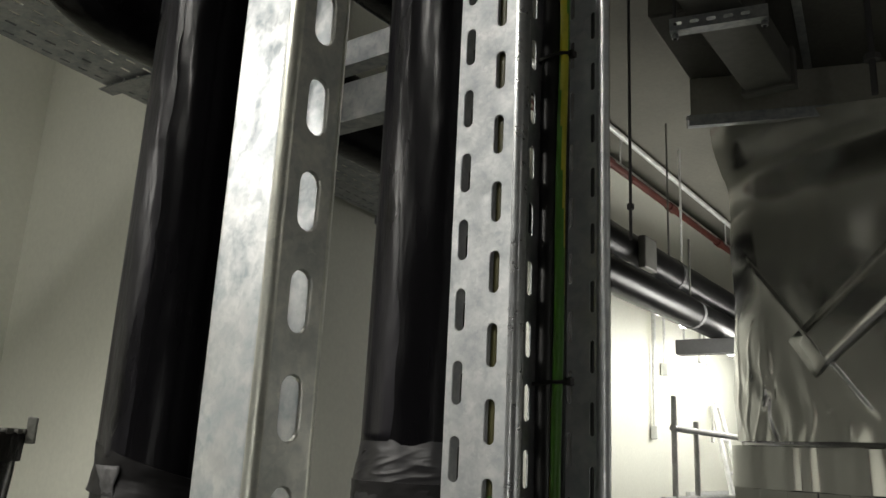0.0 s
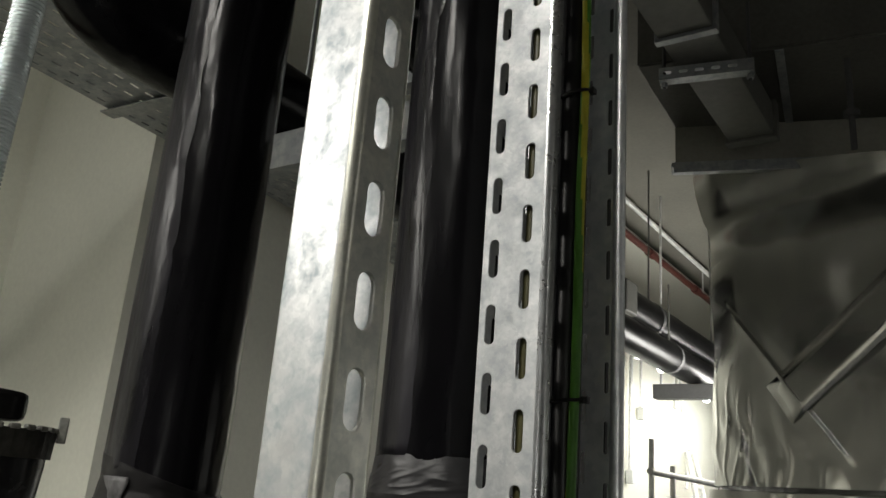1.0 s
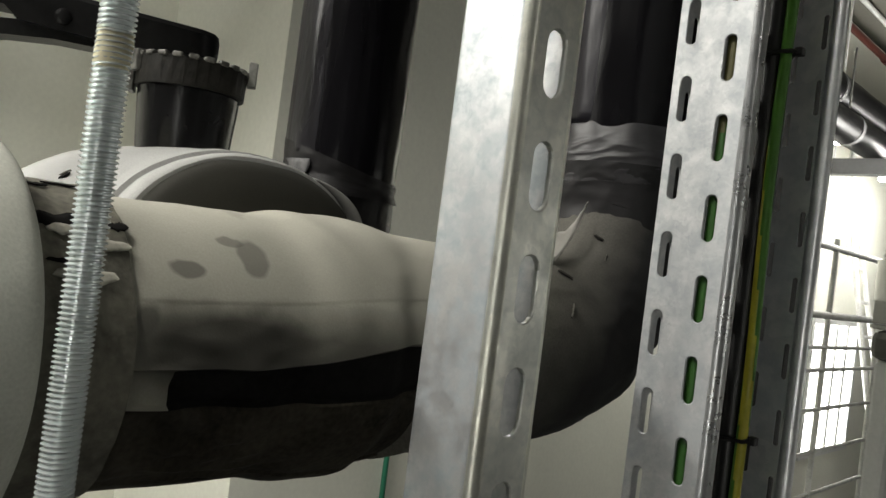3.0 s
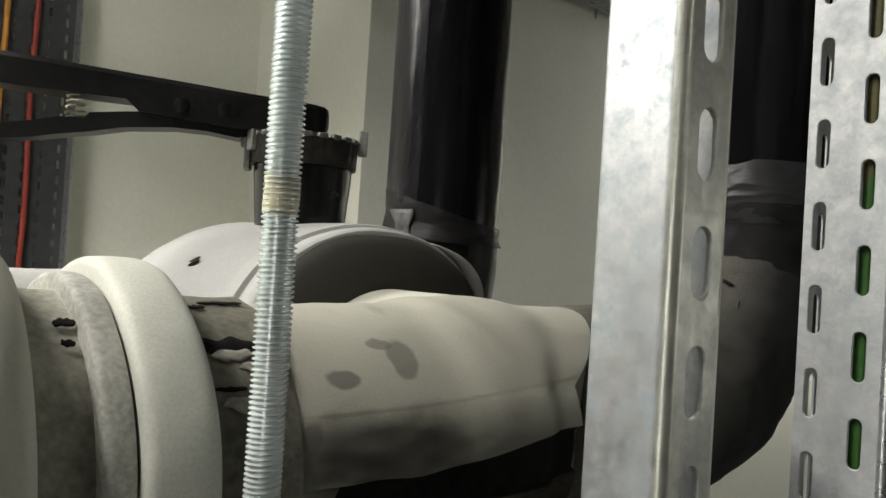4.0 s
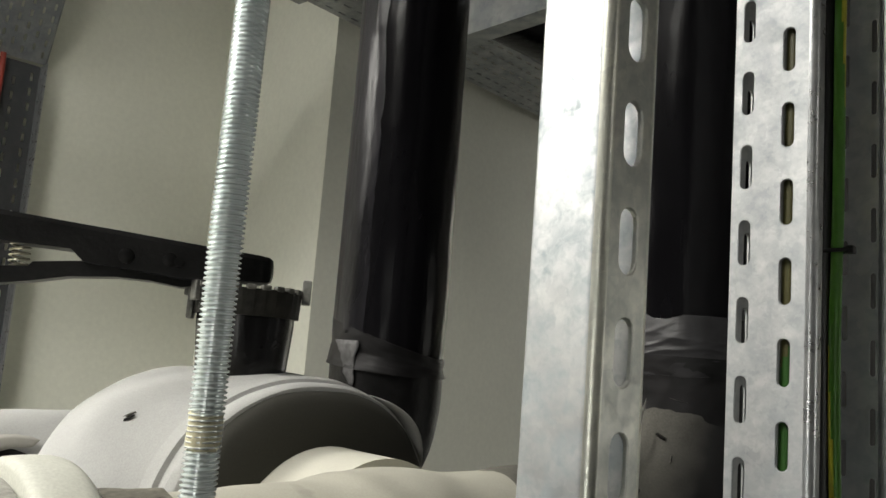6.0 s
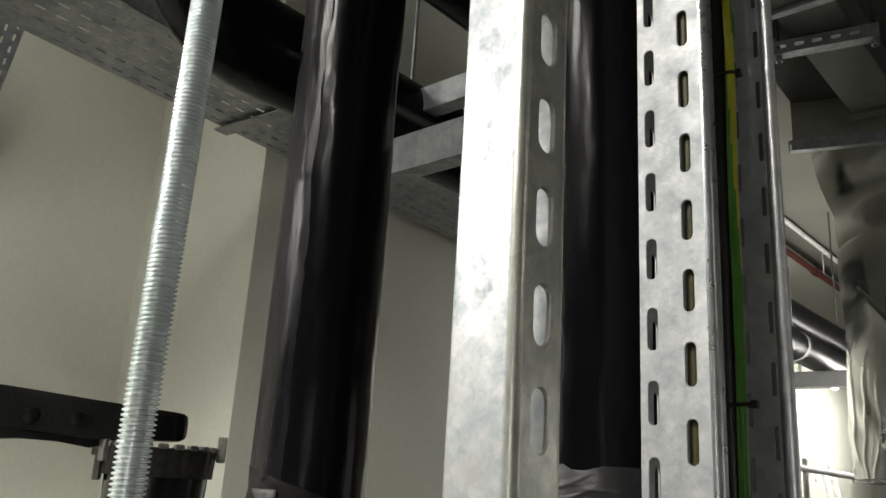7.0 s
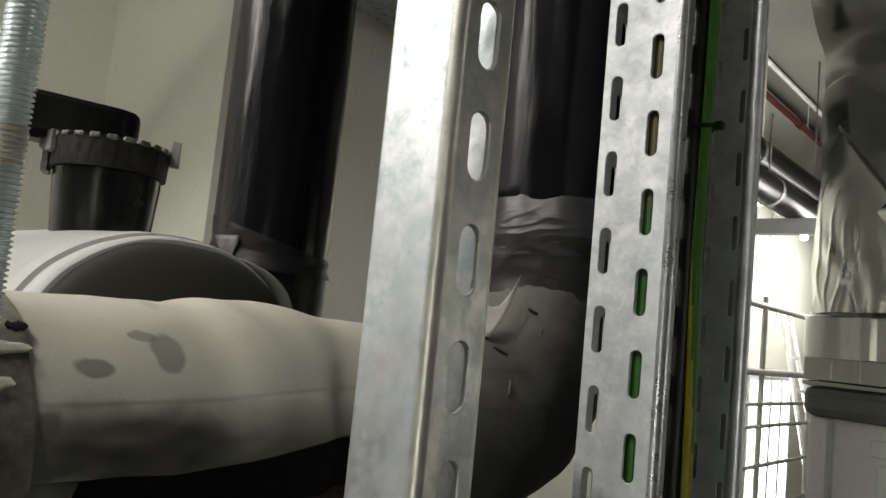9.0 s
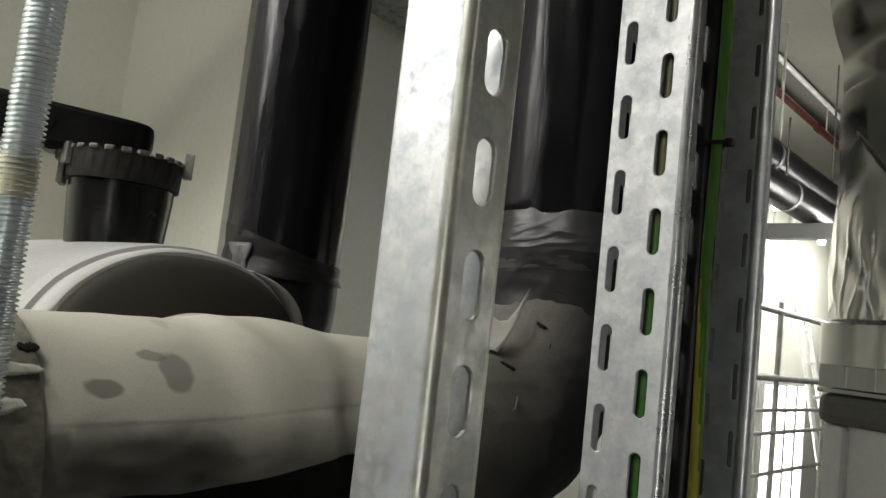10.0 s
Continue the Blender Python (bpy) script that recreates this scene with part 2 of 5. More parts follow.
RING_CREAM = mat("cream_canvas", (0.52, 0.525, 0.465), 0.8, 0, 0.1, 14, 700, 0.4, 0.001, dirt=(0.22, 0.22, 0.185), dirt_amount=0.75)
RING_GREY = mat("mottled_grey_canvas", (0.36, 0.355, 0.32), 0.85, 0, 0.25, 22, 400, 0.4, 0.001, dirt=(0.15, 0.147, 0.13), dirt_amount=0.8)
# the valve's canvas darkened for the shade on its end face
CANVAS_SHADED = mat("shaded_canvas", (0.030, 0.029, 0.023), 0.9, 0, 0.1, 12, 700, 0.3, 0.0008)
CANVAS_TORN = mat("torn_painted_paper", (0.12, 0.114, 0.09), 0.9, 0, 0.3, 34, 260, 0.6, 0.003, dirt=(0.045, 0.042, 0.035), dirt_amount=0.9)
PAPER_DIRTY = mat("dirty_paper", (0.33, 0.32, 0.27), 0.85, 0, 0.25, 40, 300, 0.4, 0.002, dirt=(0.05, 0.05, 0.045), dirt_amount=0.8)
PAPER = mat("white_paper", (0.31, 0.30, 0.27), 0.8, 0, 0.06, 20, 200)
WALL = mat("cream_wall_paint", (0.765, 0.77, 0.675), 0.75, 0, 0.04, 1.2, 60, 0.12, 0.002, dirt=(0.66, 0.65, 0.56), dirt_amount=0.3)
# ceiling, closing walls and floor darkened so that they bounce little light
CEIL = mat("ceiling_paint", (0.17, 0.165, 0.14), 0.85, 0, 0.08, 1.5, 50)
WALL_GREY = mat("grey_wall_paint", (0.13, 0.13, 0.12), 0.8, 0, 0.06, 1.5, 50)
FLOOR = mat("grey_floor_paint", (0.035, 0.036, 0.036), 0.5, 0, 0.12, 2, 40, dirt=(0.06, 0.06, 0.06), dirt_amount=0.5)
IRON = mat("black_cast_iron", (0.005, 0.005, 0.005), 0.34, 0.0, 0.4, 25, 200, 0.3, 0.002, 0.08, spec=0.15)
IRON_DUSTY = mat("dusty_black_iron", (0.005, 0.0049, 0.0054), 0.24, 0.0, 0.6, 22, 180, 0.3, 0.002, 0.1, spec=0.3)
IRON_RIM = mat("dirty_black_rim", (0.012, 0.0115, 0.010), 0.55, 0.0, 0.6, 40, 180, 0.5, 0.003, 0.1, dirt=(0.035, 0.033, 0.028), dirt_amount=0.45, spec=0.15)
IRON_WORN = mat("worn_grey_iron", (0.10, 0.098, 0.088), 0.6, 0.4, 0.5, 60, 250, 0.6, 0.002, 0.15)
IRON_GREY = mat("dull_grey_iron", (0.2, 0.2, 0.185), 0.5, 0.6, 0.3, 40, 250, 0.6, 0.002, 0.15)
PVC_BLACK = mat("black_cable", (0.007, 0.0065, 0.0065), 0.42, 0, 0.2, 20, 200, 0.05)
PVC_GREEN = mat("green_cable", (0.085, 0.26, 0.025), 0.42, 0, 0.1, 20, 200, 0.05)
PVC_YELLOW = mat("yellow_cable", (0.55, 0.51, 0.04), 0.42, 0, 0.1, 20, 200, 0.05)
# earth cable colours darkened for the shade inside the tray
PVC_GREEN_SHADED = mat("shaded_green_cable", (0.025, 0.09, 0.012), 0.45, 0, 0.15, 20, 200, 0.05)
PVC_YELLOW_SHADED = mat("shaded_yellow_cable", (0.07, 0.065, 0.02), 0.45, 0, 0.15, 20, 200, 0.05)
PVC_RED = mat("red_cable", (0.28, 0.035, 0.02), 0.45, 0, 0.1, 20, 200, 0.05)
PVC_ORANGE = mat("orange_cable", (0.55, 0.24, 0.03), 0.45, 0, 0.1, 20, 200, 0.05)
NYLON = mat("black_nylon", (0.015, 0.014, 0.014), 0.45, 0, 0.2, 50, 200, 0.1)
SPRING = mat("brass_spring", (0.65, 0.62, 0.5), 0.35, 0.9, 0.1, 50, 200, 0.1)
THREADLOCK = mat("yellowed_sealant", (0.62, 0.58, 0.40), 0.5, 0, 0.2, 90, 300, 0.3)
FOIL = mat("aluminium_foil_cladding", (0.58, 0.58, 0.56), 0.225, 0.97, 0.05, 3, 14, 0.2, 0.01, 0.05)
BAND = mat("polished_clamp_steel", (0.66, 0.66, 0.64), 0.13, 0.98, 0.04, 4, 20, 0.1, 0.004, 0.04)
DUCT = mat("dull_duct_steel", (0.15, 0.15, 0.135), 0.55, 0.4, 0.12, 2, 30, 0.15, 0.004, 0.1)
AHU = mat("grey_panel_paint", (0.70, 0.71, 0.69), 0.5, 0, 0.05, 3, 60, 0.05)
# cream board darkened for the dim light under the duct
FASCIA = mat("dim_cream_board", (0.30, 0.295, 0.25), 0.75, 0, 0.08, 3, 60, 0.1, 0.002)
DUCT_WRAP = mat("grey_duct_wrap", (0.10, 0.098, 0.085), 0.7, 0, 0.15, 3, 60, 0.2, 0.003)
AHU_DARK = mat("dark_panel_trim", (0.07, 0.07, 0.07), 0.5, 0, 0.1, 5, 60)
RED_PAINT = mat("red_pipe_paint", (0.085, 0.022, 0.016), 0.45, 0, 0.15, 8, 90)
GREEN_PAINT = mat("green_paint", (0.02, 0.16, 0.09), 0.5, 0, 0.1, 8, 90)
STEEL = mat("grey_scaffold_tube", (0.8, 0.8, 0.77), 0.45, 0.3, 0.12, 10, 90)
LAMP_GLOW = glow("lamp_diffuser", (1, 0.97, 0.9), 3)
DAYLIGHT = glow("window_daylight", (1, 0.98, 0.92), 6)
WINDOW_GLOW = glow("dim_window_glow", (1, 0.98, 0.9), 1.3)
DOOR_GLOW = glow("door_glow", (1, 0.98, 0.92), 4)
SPOT_GLOW = glow("spot_lamp", (1, 0.98, 0.93), 30)


# ---------------------------------------------------------------- builders
def thing(name, base, label, category, group="", kind=""):
    e = new(name)
    e.location = base
    e.empty_display_size = 0.05
    return tagged(e, label, category, group, kind)


def part(name, bm, material, parent=None, label="", smooth=False):
    """Link a bmesh given in world metres as one mesh under a thing."""
    me = bpy.data.meshes.new(name)
    origin = Vector((0, 0, 0))
    p = parent
    while p is not None:
        origin += p.location
        p = p.parent
    bmesh.ops.translate(bm, verts=bm.verts, vec=-origin)
    bmesh.ops.recalc_face_normals(bm, faces=bm.faces)
    bm.to_mesh(me)
    bm.free()
    for m in material if isinstance(material, (list, tuple)) else [material]:
        me.materials.append(m)
    if smooth:
        me.polygons.foreach_set("use_smooth", [True] * len(me.polygons))
        me.set_sharp_from_angle(angle=radians(40))
    ob = new(name, me)
    ob.parent = parent
    if label:
        ob["label"] = label
    return ob


def alone(name, bm, material, label, category, kind="", group="", smooth=False):
    ob = part(name, bm, material, None, "", smooth)
    return tagged(ob, label, category, group, kind)


def box(bm, c, size, yaw=0.0, bevel=0.0, tilt=0.0):
    r = bmesh.ops.create_cube(bm, size=1.0)
    vs = r["verts"]
    m = Matrix.Translation(c) @ Matrix.Rotation(radians(yaw), 4, "Z") @ Matrix.Rotation(radians(tilt), 4, "Y") @ Matrix.Diagonal((*size, 1))
    bmesh.ops.transform(bm, matrix=m, verts=vs)
    if bevel:
        es = {e for v in vs for e in v.link_edges}
        bmesh.ops.bevel(bm, geom=list(es), offset=bevel, segments=2, affect="EDGES", profile=0.5)
    return bm


def cube(c, size, yaw=0.0, bevel=0.0, tilt=0.0):
    return box(bmesh.new(), c, size, yaw, bevel, tilt)


def tube(bm, pts, radius, segs=24, caps=True, wob=0.0, wob_scale=9.0, mat_fn=None, crease=0.0, crease_dir=(1, 1, 2.6)):
    """Sweep a round section along pts. radius: number or one per point. wob: uneven surface, metres."""
    pts = [Vector(p) for p in pts]
    n = len(pts)
    rad = radius if isinstance(radius, (list, tuple)) else [radius] * n
    tang = [(pts[min(i + 1, n - 1)] - pts[max(i - 1, 0)]).normalized() for i in range(n)]
    up = Vector((0, 0, 1)) if abs(tang[0].z) < 0.9 else Vector((1, 0, 0))
    a = tang[0].cross(up).normalized()
    rings = []
    for i in range(n):
        if i:
            a = (tang[i - 1].rotation_difference(tang[i]) @ a).normalized()
        b = tang[i].cross(a)
        ring = []
        for k in range(segs):
            f = 2 * math.pi * k / segs
            d = a * math.cos(f) + b * math.sin(f)
            p = pts[i] + d * rad[i]
            if wob:
                p += d * wob * (noise.noise(p * wob_scale) + 0.5 * noise.noise(p * wob_scale * 2.7))
            if crease:
                c_ = Vector((p.x * crease_dir[0], p.y * crease_dir[1], p.z * crease_dir[2]))
                warp = noise.noise(p * 30) * 0.35
                v_ = 1 - abs(noise.noise(c_ * 26 + Vector((0, 0, warp)))) * 2.2
                v2_ = 1 - abs(noise.noise(c_ * 55 + Vector((9, 2, warp)))) * 2.0
                p += d * crease * (max(0, v_) ** 2 + 0.5 * max(0, v2_) ** 2 - 0.3)
            ring.append(bm.verts.new(p))
        rings.append(ring)
    for i in range(n - 1):
        for k in range(segs):
            f = bm.faces.new((rings[i][k], rings[i][(k + 1) % segs], rings[i + 1][(k + 1) % segs], rings[i + 1][k]))
            if mat_fn:
                f.material_index = mat_fn(i, k)
    if caps:
        bm.faces.new(rings[0])
        bm.faces.new(rings[-1])
    return bm


def line(p, q, n):
    p, q = Vector(p), Vector(q)
    return [p.lerp(q, i / n) for i in range(n + 1)]


def arc(p, corner, q, r, n=12):
    """Points of a bend of radius r that joins p-corner to corner-q."""
    p, c, q = Vector(p), Vector(corner), Vector(q)
    d1, d2 = (p - c).normalized(), (q - c).normalized()
    half = d1.angle(d2) / 2
    t = r / math.tan(half)
    centre = c + (d1 + d2).normalized() * (r / math.sin(half))
    v1, v2 = c + d1 * t - centre, c + d2 * t - centre
    ang = v1.angle(v2)
    ax = v1.cross(v2).normalized()
    return [centre + Matrix.Rotation(ang * i / n, 3, ax) @ v1 for i in range(n + 1)]


def revolve(bm, centre, axis, profile, segs=40, wob=0.0, caps=True, wob_scale=12.0):
    """profile: (distance along axis, radius) pairs."""
    axis = Vector(axis).normalized()
    pts = [Vector(centre) + axis * d for d, r in profile]
    up = Vector((0, 0, 1)) if abs(axis.z) < 0.9 else Vector((1, 0, 0))
    a = axis.cross(up).normalized()
    b = axis.cross(a)
    rings = []
    for (d, r), c in zip(profile, pts):
        ring = []
        for k in range(segs):
            f = 2 * math.pi * k / segs
            dr = a * math.cos(f) + b * math.sin(f)
            p = c + dr * r
            if wob:
                p += (dr + axis * 0.4) * wob * noise.noise(p * wob_scale)
            ring.append(bm.verts.new(p))
        rings.append(ring)
    for i in range(len(rings) - 1):
        for k in range(segs):
            bm.faces.new((rings[i][k], rings[i][(k + 1) % segs], rings[i + 1][(k + 1) % segs], rings[i + 1][k]))
    if caps:
        bm.faces.new(rings[0])
        bm.faces.new(rings[-1])
    return bm


def loft(bm, o, u, v, w, sections, segs=96, wob=0.0, wob_scale=12.0):
    """Rounded-box rings along w: (distance, half width along u, half height along v, squareness)."""
    o, u, v, w = Vector(o), Vector(u), Vector(v), Vector(w)
    rings = []
    for d, a, b, p in sections:
        ring = []
        for k in range(segs):
            f = 2 * math.pi * k / segs
            c, s_ = math.cos(f), math.sin(f)
            q = o + w * d + u * a * math.copysign(abs(c) ** p, c) + v * b * math.copysign(abs(s_) ** p, s_)
            if wob:
                q += (q - o - w * d).normalized() * wob * (noise.noise(q * wob_scale) + 0.5 * noise.noise(q * wob_scale * 2.3))
            ring.append(bm.verts.new(q))
        rings.append(ring)
    for i in range(len(rings) - 1):
        for k in range(segs):
            bm.faces.new((rings[i][k], rings[i][(k + 1) % segs], rings[i + 1][(k + 1) % segs], rings[i + 1][k]))
    bm.faces.new(rings[0])
    bm.faces.new(rings[-1])
    return bm


def slotted(bm, o, ux, w, uz, length, cols, pitch, sw, sl, thick):
    """A plate from corner o, w wide along ux and length long along uz, with rows of round-ended slots cut through it.
    cols: (left edge, right edge, slot centre, top of a slot) for each column."""
    o, ux, uz = Vector(o), Vector(ux).normalized(), Vector(uz).normalized()
    nn = ux.cross(uz).normalized()
    hw, hl = sw / 2, sl / 2
    cap = []
    for i in range(7):
        f = math.pi * i / 6
        cap.append((hw * math.cos(f), hl - hw + hw * math.sin(f)))
    sten = cap + [(-x, -y) for x, y in cap]
    for left, right, centre, top in cols:
        z = (top - sl / 2 - pitch / 2) % pitch
        edges = [0.0] if z > 1e-6 else []
        while z < length:
            edges.append(z)
            z += pitch
        edges.append(length)
        for z0, z1 in zip(edges[:-1], edges[1:]):
            corners = [(right, z0), (right, z1), (left, z1), (left, z0)]
            if z1 - z0 < pitch - 1e-4:
                for s in (0, -thick):
                    bm.faces.new([bm.verts.new(o + ux * x + uz * y + nn * s) for x, y in corners])
                continue
            cz = (z0 + z1) / 2
            loop = []
            for x, y in sten:
                loop.append((x, y))
            inner, outer = [], []
            pts = [(math.atan2(y, x), (x, y)) for x, y in loop]
            for cx_, cy_ in corners:
                an = math.atan2(cy_ - cz, cx_ - centre)
                # the point of the slot's rim in that direction
                best = min(loop, key=lambda q: abs((math.atan2(q[1], q[0]) - an + math.pi) % (2 * math.pi) - math.pi))
                pts.append((an, (best, (cx_, cy_))))
            seq = sorted(pts, key=lambda q: q[0])
            for an, q in seq:
                if isinstance(q[0], tuple):
                    inner.append(q[0])
                    outer.append(q[1])
                else:
                    inner.append(q)
                    dx, dy = math.cos(an), math.sin(an)
                    ts = []
                    if dx > 1e-9: ts.append((right - centre) / dx)
                    if dx < -1e-9: ts.append((left - centre) / dx)
                    if dy > 1e-9: ts.append((z1 - cz) / dy)
                    if dy < -1e-9: ts.append((z0 - cz) / dy)
                    t = min(ts)
                    outer.append((centre + dx * t, cz + dy * t))
            n = len(seq)
            V = []
            ch = 0.0006
            rim = [bm.verts.new(o + ux * (centre + x) + uz * (cz + y) - nn * math.copysign(ch, thick)) for x, y in inner]
            for s in (0, -thick):
                gx, gy = (1 + ch / hw, 1 + ch / hl) if s == 0 else (1, 1)
                V.append(([bm.verts.new(o + ux * (centre + x * gx) + uz * (cz + y * gy) + nn * s) for x, y in inner],
                          [bm.verts.new(o + ux * x + uz * y + nn * s) for x, y in outer]))
            for k in range(n):
                j = (k + 1) % n
                for I, O in V:
                    if (I[k].co - I[j].co).length < 1e-7:
                        if (O[k].co - O[j].co).length > 1e-7:
                            bm.faces.new((I[k], O[k], O[j]))
                    elif (O[k].co - O[j].co).length < 1e-7:
                        bm.faces.new((I[k], O[k], I[j]))
                    else:
                        bm.faces.new((I[k], O[k], O[j], I[j]))
                if (V[0][0][k].co - V[0][0][j].co).length > 1e-7:
                    bm.faces.new((V[0][0][k], V[0][0][j], rim[j], rim[k]))
                    bm.faces.new((rim[k], rim[j], V[1][0][j], V[1][0][k]))
    bmesh.ops.remove_doubles(bm, verts=bm.verts, dist=2e-5)
    return bm


def strip(bm, profile, z0, z1, thick, steps=1):
    """Extrude an open line of plan points from z0 to z1 as bent sheet of the given thickness."""
    P = [Vector((x, y)) for x, y in profile]
    n = len(P)
    off = []
    for i in range(n):
        t = (P[min(i + 1, n - 1)] - P[max(i - 1, 0)]).normalized()
        off.append(P[i] + Vector((-t.y, t.x)) * thick)
    rows = []
    for s in range(steps + 1):
        z = z0 + (z1 - z0) * s / steps
        rows.append(([bm.verts.new((p.x, p.y, z)) for p in P], [bm.verts.new((p.x, p.y, z)) for p in off]))
    for (a0, b0), (a1, b1) in zip(rows[:-1], rows[1:]):
        for i in range(n - 1):
            bm.faces.new((a0[i], a0[i + 1], a1[i + 1], a1[i]))
            bm.faces.new((b0[i], b0[i + 1], b1[i + 1], b1[i]))
        for k in (0, n - 1):
            bm.faces.new((a0[k], b0[k], b1[k], a1[k]))
    for a, b in (rows[0], rows[-1]):
        for i in range(n - 1):
            bm.faces.new((a[i], a[i + 1], b[i + 1], b[i]))
    return bm


def bend(c, a0, a1, r, n=5):
    """Plan points of a rounded fold about c."""
    return [(c[0] + r * math.cos(radians(a0 + (a1 - a0) * i / n)), c[1] + r * math.sin(radians(a0 + (a1 - a0) * i / n))) for i in range(n + 1)]


# ---------------------------------------------------------------- the room
# The plant room's main direction (along the long wall) lies at 60 degrees.
PX, PY = 0.5, 0.8660254
QX, QY = 0.8660254, -0.5
ROOF = 3.80
EX, EY = -1.045, 2.34          # outer corner of the long wall
KX, KY = -1.67, 2.70           # inner corner beside it


def wall(name, x0, y0, x1, y1, z0, z1, thick, label, side=1, material=WALL):
    d = Vector((x1 - x0, y1 - y0))
    yaw = math.degrees(math.atan2(d.y, d.x))
    nx, ny = -math.sin(radians(yaw)) * side * thick / 2, math.cos(radians(yaw)) * side * thick / 2
    return alone(name, cube(((x0 + x1) / 2 + nx, (y0 + y1) / 2 + ny, (z0 + z1) / 2), (d.length, thick, z1 - z0), yaw), material, label, "wall", "structure")


wall("wall_long", EX, EY, EX + PX * 12, EY + PY * 12, 0, ROOF, 0.2, "long cream painted wall of the plant room")
wall("wall_return", KX, KY, EX, EY, 0, ROOF, 0.2, "short cream painted return wall")
wall("wall_left", KX - PX * 6.5, KY - PY * 6.5, KX, KY, 0, ROOF, 0.2, "cream painted side wall of the plant room")
fx, fy = EX + PX * 12, EY + PY * 12
wall("wall_far", fx, fy, fx + QX * 7.5, fy + QY * 7.5, 0, ROOF, 0.2, "far cream painted end wall", 1)
bx, by = KX - PX * 6.5, KY - PY * 6.5
wall("wall_behind", bx, by, bx + QX * 7.6, by + QY * 7.6, 0, ROOF, 0.2, "plain grey wall behind the camera", -1, WALL_GREY)
wall("wall_right", bx + QX * 7.6, by + QY * 7.6, fx + QX * 7.5, fy + QY * 7.5, 0, ROOF, 0.2, "plain grey wall closing the room", -1, WALL_GREY)
alone("floor", cube((1.5, 3.5, -0.05), (26, 26, 0.1)), FLOOR, "grey painted concrete floor", "floor", "structure")
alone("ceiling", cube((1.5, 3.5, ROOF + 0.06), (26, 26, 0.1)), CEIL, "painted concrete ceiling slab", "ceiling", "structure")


# unseen glowing window added in the closing wall to reflect in the strut's web
rw = Vector((bx + QX * 7.6, by + QY * 7.6, 0))
rd = Vector((PX, PY, 0))
rk = (Vector((7.25, 2.94, 0)) - rw).dot(rd)
w2 = thing("added_window", rw + rd * rk - Vector((QX, QY, 0)) * 0.02 + Vector((0, 0, 0.75)), "wide unseen window added in the closing wall", "window", kind="structure")
for i in range(4):
    part("pane", cube(rw + rd * (rk - 1.2 + 0.8 * i) - Vector((QX, QY, 0)) * 0.015 + Vector((0, 0, 1.6)), (0.74, 0.01, 1.6), 60), WINDOW_GLOW, w2, "glowing pane")
for i in range(5):
    part("mullion", cube(rw + rd * (rk - 1.6 + 0.8 * i) - Vector((QX, QY, 0)) * 0.02 + Vector((0, 0, 1.6)), (0.06, 0.04, 1.68), 60, 0.004), AHU, w2)
for z in (0.77, 2.43):
    part("frame", cube(rw + rd * rk - Vector((QX, QY, 0)) * 0.02 + Vector((0, 0, z)), (3.26, 0.05, 0.06), 60, 0.004), AHU, w2)


# unseen glowing door added in the wall behind, for highlights on metal edges
gd = Vector((bx, by, 0)) + Vector((QX, QY, 0)) * 6.9 + Vector((PX, PY, 0)) * 0.02
w3 = thing("added_door", gd, "tall unseen glowing door added in the wall behind", "door", kind="structure")
for k in (-0.31, 0.31):
    part("pane", cube(gd + Vector((QX, QY, 0)) * k + Vector((0, 0, 1.16)), (0.54, 0.012, 2.12), -30), DOOR_GLOW, w3, "glowing pane")
for k in (-0.62, 0.0, 0.62):
    part("stile", cube(gd + Vector((QX, QY, 0)) * k + Vector((0, 0, 1.16)), (0.07, 0.05, 2.32), -30, 0.004), AHU, w3)
for z in (0.05, 2.27):
    part("rail", cube(gd + Vector((0, 0, z)), (1.31, 0.046, 0.09), -30, 0.004), AHU, w3)


def batten(at, yaw, label, ln=1.5, wd=0.34):
    t = thing("batten_light", at, label, "light fitting", "ceiling battens")
    part("housing", cube((at[0], at[1], at[2] + 0.05), (ln, wd, 0.05), yaw, 0.006), AHU, t)
    part("diffuser", cube((at[0], at[1], at[2] + 0.01), (ln - 0.04, wd - 0.04, 0.035), yaw, 0.012), LAMP_GLOW, t, "lit white diffuser")
    for s in (-0.33, 0.33):
        part("suspension", tube(bmesh.new(), [(at[0] + s * ln * math.cos(radians(yaw)), at[1] + s * ln * math.sin(radians(yaw)), at[2] + 0.07),
             (at[0] + s * ln * math.cos(radians(yaw)), at[1] + s * ln * math.sin(radians(yaw)), ROOF + 0.015)], 0.003, 8), ZINC_ROD, t)
    return t


# place, yaw, watts, length, width; the last three are added unseen fills
BATTENS = [((-1.72, -0.05, 2.62), 60, 47, 1.5, 0.34), ((-1.14, -0.40, 3.35), 60, 23, 0.70, 0.30), ((-0.85, -1.35, 3.40), 60, 23, 0.22, 0.16),
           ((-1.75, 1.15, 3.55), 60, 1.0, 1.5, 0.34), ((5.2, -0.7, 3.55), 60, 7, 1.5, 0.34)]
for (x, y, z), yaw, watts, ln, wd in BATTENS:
    batten((x, y, z), yaw, "lit white %s hung from the ceiling" % ("square fill light" if ln < 0.5 else "fluorescent batten"), ln, wd)
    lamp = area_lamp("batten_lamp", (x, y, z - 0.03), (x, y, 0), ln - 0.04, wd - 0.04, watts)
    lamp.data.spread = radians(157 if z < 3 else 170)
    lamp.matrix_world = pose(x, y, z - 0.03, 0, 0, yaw)

